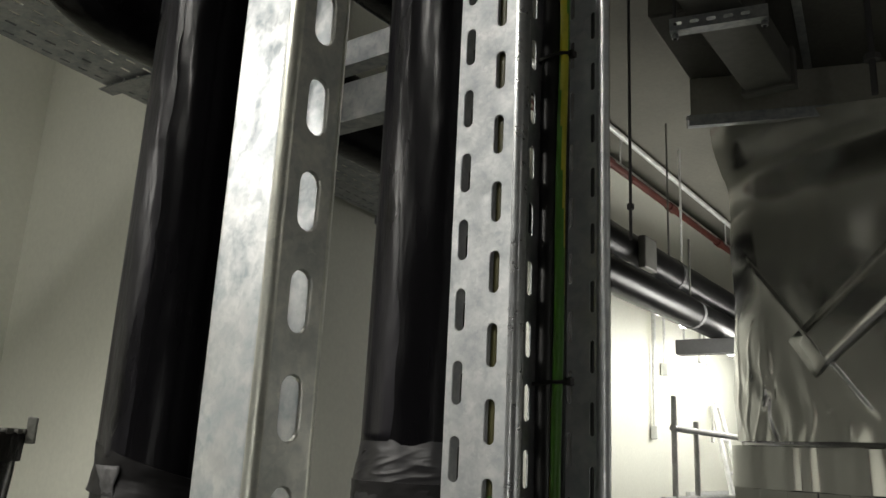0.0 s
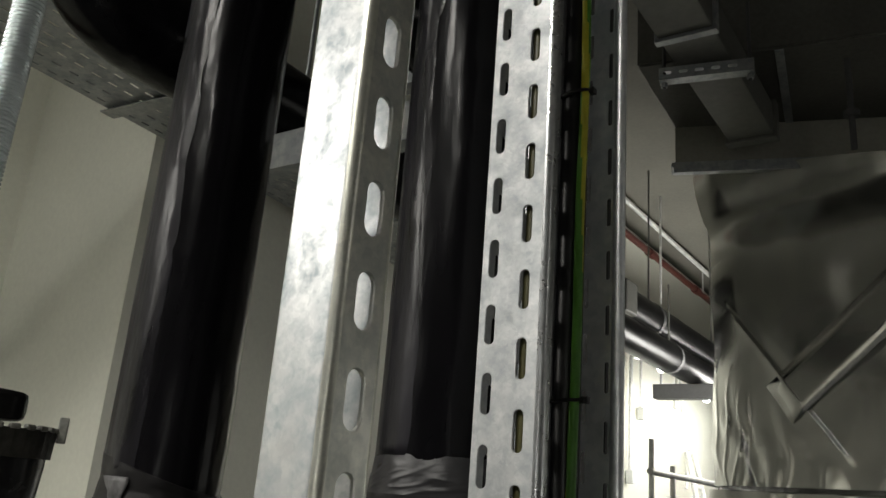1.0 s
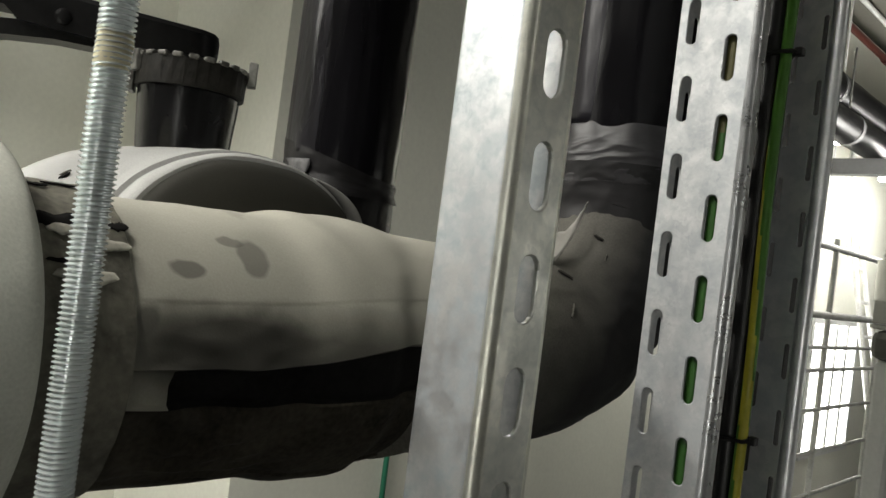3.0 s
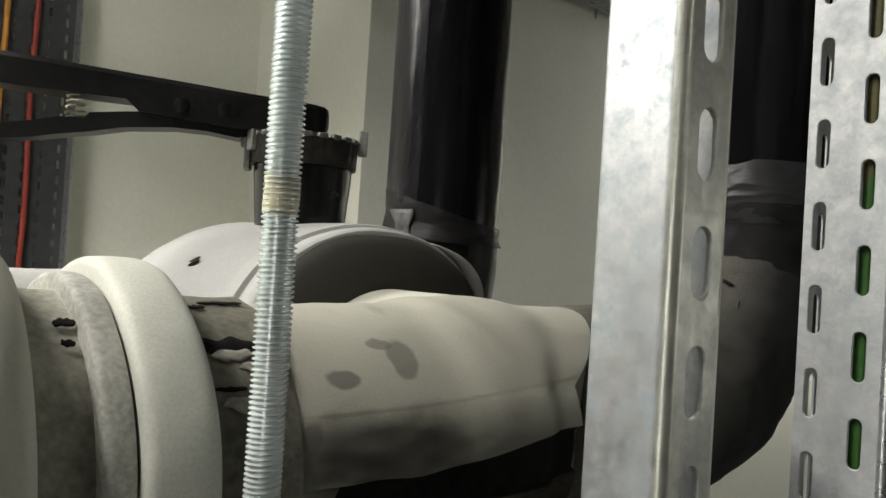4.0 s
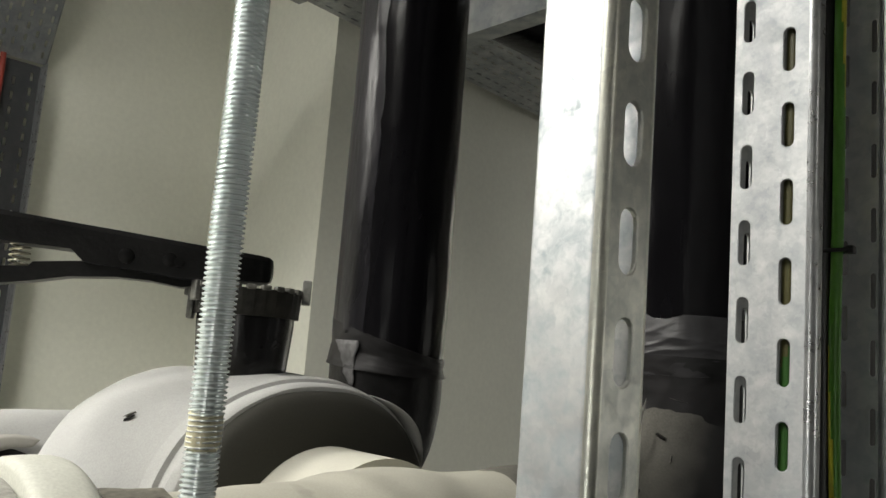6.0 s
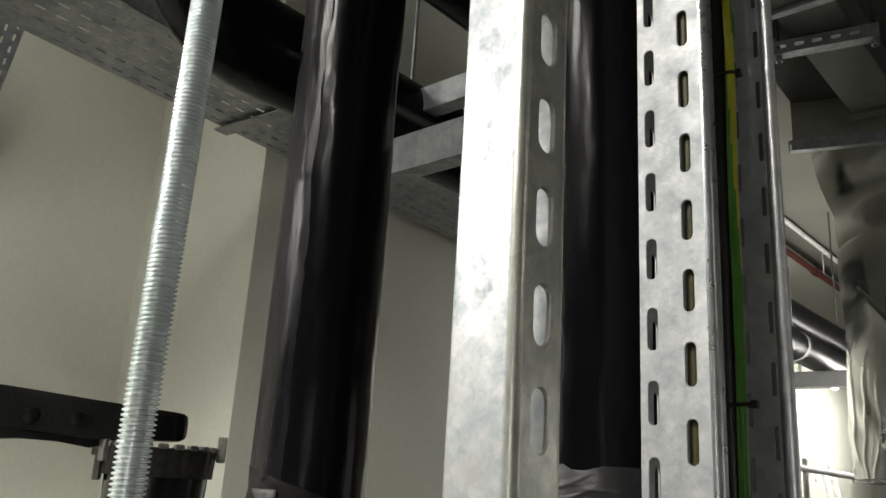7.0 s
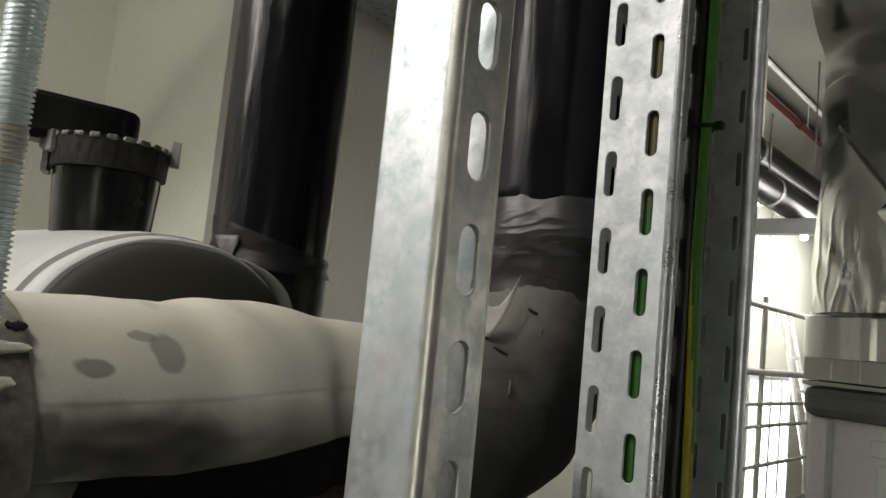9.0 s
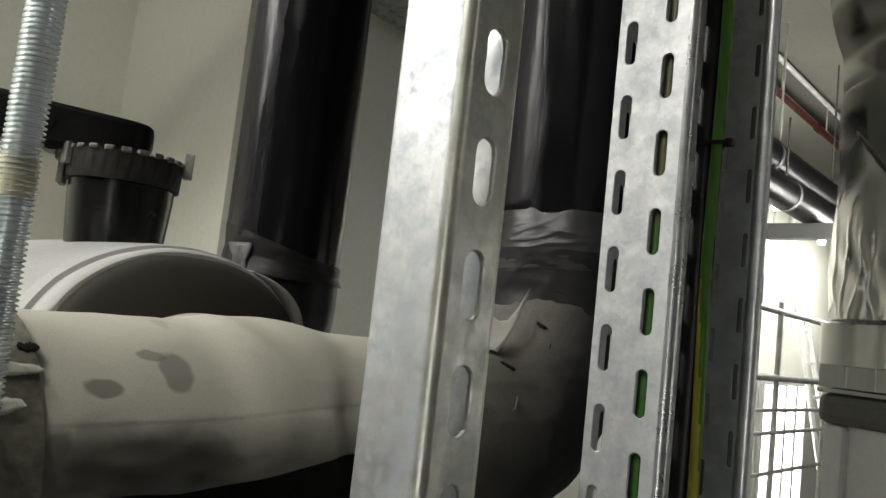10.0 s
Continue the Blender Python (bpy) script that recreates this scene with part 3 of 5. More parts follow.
# ---------------------------------------------------------------- slotted strut post
def strut_post():
    cx, cy, ang = 0.0027, 0.4434, -32.4
    A_, B_, r, th = 0.0423, 0.0400, 0.0062, 0.0025
    ca, sa = math.cos(radians(ang)), math.sin(radians(ang))
    ax, ay = -ca, -sa                 # along the plain side, away from the web
    bx_, by_ = -sa, ca                # across the web
    P = lambda a, b: (cx + ax * a + bx_ * b, cy + ay * a + by_ * b)
    z0, z1 = 0.0, ROOF + 0.01
    t = thing("strut_post", (cx, cy, 0), "galvanised slotted steel channel post standing on the floor", "strut channel")
    bm = bmesh.new()
    o = P(0, r)
    slotted(bm, (o[0], o[1], z0), (bx_, by_, 0), B_ - 2 * r, (0, 0, 1), z1, [(0, B_ - 2 * r, B_ / 2 - r + 0.0003, 1.676)], 0.05, 0.0128, 0.0305, th)
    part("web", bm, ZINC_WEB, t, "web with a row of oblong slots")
    for b0, sg in ((0, 1), (B_, -1)):
        prof = []
        for i in range(17):
            f = math.pi / 2 * i / 16
            prof.append(P(r - r * math.cos(f), b0 + sg * (r - r * math.sin(f))))
        prof += [P(r + 0.0006, b0), P(A_ - 0.0042, b0)]
        for i in range(0, 9):
            f = math.pi / 2 * i / 8
            prof.append(P(A_ - 0.0035 + 0.0035 * math.sin(f), b0 + sg * (0.0035 - 0.0035 * math.cos(f))))
        prof += [P(A_, b0 + sg * 0.0075), P(A_ - 0.001, b0 + sg * 0.0095), P(A_ - 0.003, b0 + sg * 0.0095), P(A_ - 0.008, b0 + sg * 0.0092)]
        bm = strip(bmesh.new(), prof, z0, z1, th * (1 if sg > 0 else -1) * -1)
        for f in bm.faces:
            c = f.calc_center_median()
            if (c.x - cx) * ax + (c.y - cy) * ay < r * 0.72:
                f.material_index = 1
        part("side", bm, [ZINC_STRUT, ZINC_EDGE], t, "plain side with a rubbed and brightened rounded fold", smooth=True)
    part("foot_plate", cube((cx + ax * 0.02 + bx_ * 0.02, cy + ay * 0.02 + by_ * 0.02, 0.004), (0.12, 0.12, 0.008), ang, 0.002), ZINC_STRUT, t)


strut_post()

# ---------------------------------------------------------------- vertical cable tray with its cables
TC, TA = (0.1125, 0.6175), -30.0
tq = (math.cos(radians(TA)), math.sin(radians(TA)))
tb = (-tq[1], tq[0])
TW, TD = 0.154, 0.0530


def TP(b, q, z=None):
    x, y = TC[0] + tb[0] * b + tq[0] * q, TC[1] + tb[1] * b + tq[1] * q
    return (x, y) if z is None else (x, y, z)


def cable_tray():
    z0, z1, th = 0.35, ROOF, 0.0015
    t = thing("cable_tray", TP(0.1, -TD, 0.35), "galvanised perforated cable tray fixed upright, carrying cables", "cable tray")
    r = 0.004
    L = z1 - z0
    cols = lambda top: [(0, 0.0224, 0.0104 - 0.001, top), (0.0224, TD - r, 0.0362, top + 0.0245)]
    bm = bmesh.new()
    slotted(bm, TP(0, -TD, z0), (*tq, 0), TD - r, (0, 0, 1), L, cols(1.805 - z0), 0.05, 0.0072, 0.029, th)
    part("side_wall", bm, ZINC_TRAY, t, "side flange with two staggered rows of slots")
    bm = bmesh.new()
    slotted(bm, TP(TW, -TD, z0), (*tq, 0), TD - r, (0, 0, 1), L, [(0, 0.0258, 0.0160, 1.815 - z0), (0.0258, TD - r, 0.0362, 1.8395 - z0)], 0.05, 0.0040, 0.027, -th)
    part("side_wall", bm, ZINC_INNER, t, "far flange in pale zinc with painted light patches")
    bm = bmesh.new()
    e = TW / 4
    slotted(bm, TP(0, -TD, z0), (*tb, 0), TW, (0, 0, 1), L,
            [(i * e, (i + 1) * e, (i + 0.5) * e + (0.012 if i == 2 else 0), 1.80 - z0 + 0.025 * (i % 2)) for i in range(4)], 0.05, 0.0072, 0.029, -th)
    part("base", bm, ZINC_TRAY, t)
    for b0, sg in ((0.0, 1), (TW, -1)):
        prof = []
        for i in range(7):
            f = math.pi / 2 * i / 6
            prof.append(TP(b0 + sg * (r - r * math.cos(f)), -r + r * math.sin(f)))
        prof.append(TP(b0 + sg * 0.0095, 0))
        for i in range(1, 6):
            f = math.pi * 0.75 * i / 5
            prof.append(TP(b0 + sg * (0.0095 + 0.002 * math.sin(f)), -0.002 + 0.002 * math.cos(f)))
        if sg < 0:
            continue
        part("return_lip", strip(bmesh.new(), prof, z0, z1, -th * sg, 60), ZINC_ROLLED, t, "rounded return edge", smooth=True)
    # the far flange ends in a thick rolled edge
    part("rolled_edge", tube(bmesh.new(), line(TP(TW + 0.0015, -0.0080, z0), TP(TW + 0.0015, -0.0080, z1), 40), 0.0058, 20, True, 0.0003, 30), ZINC_BRIGHT, t, "thick rolled edge", smooth=True)


cable_tray()


t = thing("tray_support", TP(TW + 0.012, -0.0315, 0), "dark channel upright behind the cable tray", "strut channel")
part("web", cube(TP(TW + 0.0135, -0.0348, ROOF / 2), (0.0245, 0.003, ROOF), TA, 0.0008), AHU_DARK, t)
for q in (-0.0241, -0.0455):
    part("side", cube(TP(TW + 0.0305, q, ROOF / 2), (0.003, 0.031, ROOF), TA, 0.0008), AHU_DARK, t)


def cable(name, b, q, r, label, mats, mat_fn=None, sway=0.0, phase=0.0):
    pts = []
    for i in range(521):
        z = 0.36 + (ROOF - 0.36) * i / 520
        s = sway * (math.sin(z * 9 + phase) + 0.5 * math.sin(z * 23 + phase * 2))
        pts.append(TP(b + s * 0.5, q + s, z))
    return alone(name, tube(bmesh.new(), pts, r, 16, True, 0, 9, mat_fn), mats, label, "cable", group="cables on the tray", smooth=True)


cable("power_cable", 0.1265, -0.0425, 0.0098, "black sheathed power cable strapped to the upright tray", PVC_BLACK, None, 0.0006)
cable("power_cable", 0.1435, -0.0438, 0.0075, "thinner black sheathed power cable strapped to the upright tray", PVC_BLACK, None, 0.0005, 2.0)
cable("earth_cable", 0.119, -0.0295, 0.0042, "green and yellow striped earth cable strapped to the upright tray", [PVC_GREEN, PVC_YELLOW],
      lambda i, k: 1 if ((k + 12.4 + ((0.36 + 3.44 * i / 520) - 1.62) / 0.56 * 16) % 16) < 5 else 0, 0.0011, 1.0)
cable("earth_cable", 0.0085, -0.0182, 0.0044, "shaded green and yellow earth cable close behind the slotted flange", [PVC_GREEN_SHADED, PVC_YELLOW_SHADED],
      lambda i, k: 1 if 1.74 < 0.36 + 3.44 * i / 520 - 0.004 * k < 2.7 else 0, 0.0004, 3.0)
for z in (1.565, 1.851, 2.133, 2.42, 2.70, 3.0, 1.28, 0.99):
    t = thing("cable_tie", TP(0.127, -0.03, z), "black nylon cable tie round the tray cables", "cable tie", "cable ties on the tray")
    loop = [TP(b, q, z + dz) for b, q, dz in ((0.140, -0.0545, 0), (0.1165, -0.0520, 0), (0.1125, -0.041, 0), (0.1135, -0.0320, 0.001), (0.1145, -0.0260, 0.001), (0.1190, -0.0235, 0.002),
                                              (0.126, -0.0265, 0.002), (0.135, -0.0325, 0.002), (0.140, -0.040, 0.001), (0.1405, -0.047, 0), (0.140, -0.0545, 0))]
    part("strap", tube(bmesh.new(), loop, 0.0016, 6, False), NYLON, t, smooth=True)
    part("head", cube(TP(0.1225, -0.0220, z + 0.002), (0.006, 0.0075, 0.006), TA, 0.001), NYLON, t)

# ---------------------------------------------------------------- threaded hanger rod
def threaded_rod(x, y, z0, z1):
    bm = bmesh.new()
    pitch, segs = 0.00175, 20
    cut = [(0.0, 0.0050), (0.30, 0.0061), (0.50, 0.0061), (0.80, 0.0050)]       # root, crest and flanks of one turn
    per = len(cut)
    rows = int((z1 - z0) / pitch) * per
    rings = []
    for i in range(rows + 1):
        h, r = cut[i % per]
        rings.append([bm.verts.new((x + r * math.cos(2 * math.pi * k / segs), y + r * math.sin(2 * math.pi * k / segs),
                                    z0 + pitch * (i // per + h + k / segs))) for k in range(segs)])
    for i in range(rows):
        for k in range(segs - 1):
            bm.faces.new((rings[i][k], rings[i][k + 1], rings[i + 1][k + 1], rings[i + 1][k]))
        if i + per + 1 <= rows:
            bm.faces.new((rings[i][segs - 1], rings[i + per][0], rings[i + per + 1][0], rings[i + 1][segs - 1]))
    t = thing("threaded_rod", (x, y, z0), "bright zinc plated threaded hanger rod hung from the ceiling", "threaded rod")
    thread = part("thread", bm, ZINC_ROD, t, smooth=True)
    part("upper_rod", tube(bmesh.new(), [(x, y, z1), (x, y, ROOF + 0.012)], 0.0057, 14), ZINC_ROD, t)
    part("sealant_mark", tube(bmesh.new(), [(x, y, 1.7165), (x, y, 1.719), (x, y, 1.7255), (x, y, 1.7285)], [0.0055, 0.0059, 0.0059, 0.0055], 14, True, 0.0009, 300), THREADLOCK, thread, "dab of yellowed sealant", smooth=True)


threaded_rod(-0.113, 0.3345, 1.25, 2.35)

# ---------------------------------------------------------------- main insulated pipe with its riser
A0 = Vector((-0.3315, 0.1914, 1.61))
U = Vector((PX, PY, 0))
NN = Vector((-PY, PX, 0))
UP = Vector((0, 0, 1))
R1 = 0.0697


def W(s, n=0.0, z=0.0):
    return A0 + U * s + NN * n + UP * z


PIPE_BASE = W(0.3, 0, -R1)
# drip marks, then dirt and a broad painted shade below the seam
STAINS_AND_SHADE = [((-0.1185, 0.4600, 1.6580), (0.0078, 0.0080), 0.62, 0.08), ((-0.1275, 0.4535, 1.6640), (0.0070, 0.0024), 0.58, 0.08),
          ((-0.1308, 0.4260, 1.6508), (0.0085, 0.0045), 0.75, 0.08), ((-0.112, 0.467, 1.6795), (0.006, 0.003), 0.25, 0.1),
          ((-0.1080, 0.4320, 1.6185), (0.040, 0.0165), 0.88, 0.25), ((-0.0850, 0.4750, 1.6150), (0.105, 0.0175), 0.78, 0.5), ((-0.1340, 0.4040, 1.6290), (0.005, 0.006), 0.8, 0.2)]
CANVAS_SPOTS = stained_cloth("stained_shaded_canvas", [(Vector(p) - PIPE_BASE, 60, r, k, soft) for p, r, k, soft in STAINS_AND_SHADE])


def gash(parent, s0, s1, a0, a1, r, seed, material=None, name="tear", o=None, axis=None, side=None):
    """A ragged patch on a round cover: s along the axis, a degrees up from its side."""
    o, axis, side = o or A0, axis or U, side or -NN
    bm = bmesh.new()
    n = 14
    rows = []
    for i in range(n + 1):
        u_ = i / n
        body = math.sin(math.pi * u_) ** 0.35
        mid = (a0 + a1) / 2 + (a1 - a0) * 0.35 * noise.noise(Vector((u_ * 4, seed, 0)))
        hw = (a1 - a0) / 2 * body * (1 + 0.45 * noise.noise(Vector((u_ * 5, seed, 5))))
        row = []
        for k in range(4):
            f = radians(mid + hw * (k / 1.5 - 1))
            rr = r + 0.0002 * noise.noise(Vector((u_ * 9, k, seed)))
            row.append(bm.verts.new(o + axis * (s0 + (s1 - s0) * u_) + side * rr * math.cos(f) + UP * rr * math.sin(f)))
        rows.append(row)
    for a, b in zip(rows[:-1], rows[1:]):
        for k in range(3):
            bm.faces.new((a[k], a[k + 1], b[k + 1], b[k]))
    ob = part(name, bm, material or TEAR_SHADE_BLACK, parent, "dark tear" if name == "tear" else "scrap of torn paper", smooth=True)
    ob.modifiers.new("thickness", "SOLIDIFY").thickness = 0.0005
    return ob


def nick(parent, p, nrm, along, length, width, seed):
    """A small dark tear with a lifted pale lip on a cover, at p with outward normal nrm."""
    p, nrm = Vector(p), Vector(nrm).normalized()
    e = (Vector(along) - nrm * Vector(along).dot(nrm)).normalized()
    f = nrm.cross(e)
    for nm, m_, lift, wd, sh in (("tear", TEAR_SHADE_BLACK, 0.0014, width, 0), ("lifted_edge", CANVAS_DUSTY, 0.0016, width * 0.3, width * 0.6)):
        bm = bmesh.new()
        rows = []
        for i in range(9):
            u_ = i / 8 - 0.5
            h = wd * (1 - (2 * u_) ** 2) * (0.6 + 0.5 * noise.noise(Vector((u_ * 6, seed, 1)))) + 0.0002
            c = p + nrm * (lift - (u_ * length) ** 2 * 7) + e * u_ * length + f * (sh + 0.3 * width * noise.noise(Vector((u_ * 5, seed, 9))))
            rows.append([bm.verts.new(c - f * h), bm.verts.new(c + nrm * (0.0006 if nm == "tear" else 0.0014)), bm.verts.new(c + f * h)])
        for a, b in zip(rows[:-1], rows[1:]):
            for k in range(2):
                bm.faces.new((a[k], a[k + 1], b[k + 1], b[k]))
        ob = part(nm, bm, m_, parent, "dark tear" if nm == "tear" else "", smooth=True)
        ob.modifiers.new("thickness", "SOLIDIFY").thickness = 0.0004


def film(parent, x, y, r, a0, a1, z0, z1, strength):
    """Lapped film along a riser, lightened for the sheen on that side, ending in a creased and lifted seam."""
    bm = bmesh.new()
    rows = []
    n = 26
    for i in range(141):
        z = z0 + (z1 - z0) * i / 140
        row = []
        for k in range(n + 1):
            u_ = k / n
            f = radians(a0 + (a1 - a0) * u_ + 2.5 * u_ * noise.noise(Vector((z * 9, 1, x))))
            edge = max(0, (u_ - 0.55) / 0.45)
            kink = 1.6 if 2.14 < z < 2.34 else 1.0
            lift = 0.0022 * math.sin(math.pi * edge) ** 2 * (0.5 + 0.9 * noise.noise(Vector((z * 12, k * 0.25, 5 + x)))) * kink * strength
            lift += 0.0007 * max(0, noise.noise(Vector((z * 7, u_ * 9, 2 + x))))
            rr = r + 0.0016 * u_ ** 0.7 * (1 - u_ ** 5) - 0.0006 * u_ ** 5 + lift * (1 - u_ ** 8)
            row.append(bm.verts.new((x + rr * math.cos(f), y + rr * math.sin(f), z)))
        rows.append(row)
    for a, b in zip(rows[:-1], rows[1:]):
        for k in range(n):
            bm.faces.new((a[k], a[k + 1], b[k + 1], b[k]))
    ob = part("lapped_film", bm, FILM, parent, "lapped film with a creased seam, lightened for side sheen", smooth=True)
    ob.modifiers.new("thickness", "SOLIDIFY").thickness = -0.0006


def main_pipe():
    t = thing("insulated_pipe", W(0.3, 0, -R1), "pipe lagged in off-white painted canvas, turning up into a black riser", "insulated pipe")
    # canvas run
    rad = []
    for i in range(61):
        s = 0.25 + 0.222 * i / 60
        r = R1 + 0.0008 * math.sin(s * 60)
        rad.append(r + 0.0065 * math.exp(-((s - 0.405) / 0.032) ** 4))
    bm = tube(bmesh.new(), line(W(0.25), W(0.472), 120), [rad[i // 2] if i % 2 == 0 else (rad[i // 2] + rad[i // 2 + 1]) / 2 for i in range(121)], 480, True, 0.0006, 12, None, 0.00025, (1, 1, 1))
    # bare: gap painted black for shade; under: darker brown downward faces
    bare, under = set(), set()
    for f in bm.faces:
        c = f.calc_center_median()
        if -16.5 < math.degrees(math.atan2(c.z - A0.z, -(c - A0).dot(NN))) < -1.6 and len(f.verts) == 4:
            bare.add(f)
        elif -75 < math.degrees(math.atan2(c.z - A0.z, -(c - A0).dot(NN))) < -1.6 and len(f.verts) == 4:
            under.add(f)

    def slant(s, ang):
        """The black strip climbs towards the elbow, and its lip is uneven."""
        up_lip = 10 * smooth_step((s - 0.34) / 0.11) + 2.2 * noise.noise(Vector((s * 24, 0, 0))) * math.exp(-((s - 0.31) / 0.04) ** 2)
        up_low = 40 * max(0, s - 0.36)
        up_top = 250 * max(0, s - 0.29) ** 2
        if ang > 22.5:
            return up_top * (60 - ang) / 37.5
        if ang > -1:
            return up_lip + (up_top - up_lip) * (ang + 1) / 23.5
        if ang > -16.5:
            return up_lip + (up_low - up_lip) * (-1 - ang) / 15.5
        return up_low * (ang + 60) / 43.5

    for v in bm.verts:
        s = (v.co - A0).dot(U)
        d = v.co - W(s)
        if d.length < 0.01:
            continue
        ang = math.degrees(math.atan2(d.z, -d.dot(NN)))
        d = Matrix.Rotation(-radians(slant(s, ang)), 3, U) @ d if -60 < ang < 60 else d
        v.co = W(s) + d
        # upper sheet overlaps the lower one along a seam, which sags into a wrinkled lip over a gap with painted shade
        top_ = 22.5
        lip = -1.0
        off = 0.0
        if -60 < ang < 60:
            off += 0.00022 * smooth_step((ang - top_) / 0.75) * (1 - smooth_step((ang - top_ - 2) / 25))
            if ang < top_:
                k = max(0, min(1, (top_ - ang) / (top_ - lip)))
                sag = k ** 1.5 * math.exp(-((s - 0.325) / 0.045) ** 2)
                off += 0.0035 * sag * (0.35 + noise.noise(Vector((s * 55, ang * 0.16, 3)))) + 0.0006 * k
            if ang < lip:
                off -= 0.0042 * smooth_step((lip - ang) / 1.6) * (1 - smooth_step((-15.5 - ang) / 1.5)) + 0.002
        v.co += d.normalized() * off
        # diagonal folds where the cover meets the elbow
        for s1, w_, amp in ((0.392, 0.006, 0.0007), (0.412, 0.009, -0.0006), (0.372, 0.010, 0.0003)):
            line_ = s - (s1 + (ang - 60) * -0.00042)
            v.co += d.normalized() * amp * math.exp(-(line_ / w_) ** 2) * smooth_step((ang - 5) / 40)
        if s > 0.42:
            up = (v.co.z - A0.z) / R1
            v.co += U * (s - 0.42) / 0.052 * (-0.020 + 0.058 * max(0, up - 0.45) / 0.55)
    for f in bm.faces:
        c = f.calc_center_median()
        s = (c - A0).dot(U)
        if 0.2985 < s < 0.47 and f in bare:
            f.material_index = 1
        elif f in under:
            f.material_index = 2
    part("canvas_jacket", bm, [CANVAS_SPOTS, TEAR_SHADE_BLACK, UNDERSIDE_BROWN], t, "off-white canvas with drip marks, a black shaded gap and a darkened lower side", smooth=True)
    # torn collar near the flange
    collar = part("torn_collar", tube(bmesh.new(), line(W(0.236), W(0.277), 18), [R1 + 0.0016] * 19, 110, True, 0.0012, 26, None, 0.0012, (1, 1, 1)), CANVAS_TORN, t, "torn dirty paper collar", smooth=True)
    for s0, s1, a0, a1, seed in ((0.2395, 0.2655, 45, 53, 1), (0.2515, 0.2725, 75.2, 77.6, 2), (0.2440, 0.2530, 71.0, 73.6, 3), (0.2700, 0.2790, 48, 52, 4), (0.2420, 0.2560, 33, 34.5, 5)):
        gash(collar, s0, s1, a0, a1, R1 + 0.0031, seed)
    for s0, s1, a0, a1, seed in ((0.2440, 0.2620, 43.5, 48, 11), (0.2540, 0.2780, 38.5, 43, 12), (0.2440, 0.2700, 26, 31, 13)):
        gash(collar, s0, s1, a0, a1, R1 + 0.0034, seed, PAPER_DIRTY, "torn_scrap")
    # elbow and riser
    top = Vector((0.037, 0.863, 0))
    corner = Vector((top.x, top.y, 1.61))
    start = W(0.468)
    dirn = (corner - start).normalized()
    bendpts = arc(start, corner, corner + UP, 0.135, 36)
    pts = line(start, bendpts[0], 8)[:-1] + bendpts + [Vector((top.x, top.y, 1.765))]
    elbow = part("elbow_jacket", tube(bmesh.new(), pts, [R1 - 0.0008] * 3 + [R1 + 0.001] * (len(pts) - 3), 160, True, 0.0026, 18, None, 0.0009), ELBOW_SHADED, t, "elbow film with light and shade put into its colour", smooth=True)
    tp = bendpts[27:] + line(bendpts[-1] + UP * 0.002, (top.x, top.y, 1.768), 14)
    part("film_band", tube(bmesh.new(), tp, [R1 + 0.0004 + 0.0042 * min(1, i / 7) for i in range(len(tp))], 130, True, 0.0014, 20, None, 0.0009, (1, 1, 1.5)), TAPE_DARK, t, "dark dusty film band", smooth=True)
    bm = tube(bmesh.new(), line((top.x, top.y, 1.748), (top.x, top.y, 1.803), 60), [R1 + 0.0052 - 0.0072 * (i / 60) ** 1.2 for i in range(61)], 180, True, 0.0016, 20, None, 0.0)
    for v in bm.verts:
        d = Vector((v.co.x - top.x, v.co.y - top.y, 0))
        f = math.atan2(d.y, d.x)
        k = (v.co.z - 1.748) / 0.055
        # slanting creases that run down to the lapped lower hem
        q = Vector((f * 1.5 + k * 0.8, k * 4.6 - f * 1.3, 3))
        fold = (1 - abs(noise.noise(q)) * 2.4) ** 3 if abs(noise.noise(q)) < 0.41 else 0
        fold += 0.25 * max(0, 1 - abs(noise.noise(q * 2.3)) * 3) ** 2
        v.co += d.normalized() * 0.0008 * fold * math.sin(math.pi * min(1, max(0, k)))
        v.co.z += (1 - k) * (0.0045 * math.sin(f + 2.6) + 0.0015 * noise.noise(Vector((f * 3, 0, 8)))) + k * 0.0018 * noise.noise(Vector((f * 2.2, 4, 1)))
    part("tape_joint", bm, TAPE, t, "crumpled grey joint tape with a lapped hem", smooth=True)
    tp = line((top.x, top.y, 1.79), (top.x, top.y, ROOF + 0.01), 80)
    part("riser_jacket", tube(bmesh.new(), line(tp[0], tp[-1], 150), 0.0675, 120, True, 0.0013, 7, None, 0.0006, (1, 1, 0.09)), RUBBER, t, "glossy black riser jacket", smooth=True)
    film(t, top.x, top.y, 0.0675, 176, 246, 1.802, 3.2, 0.8)
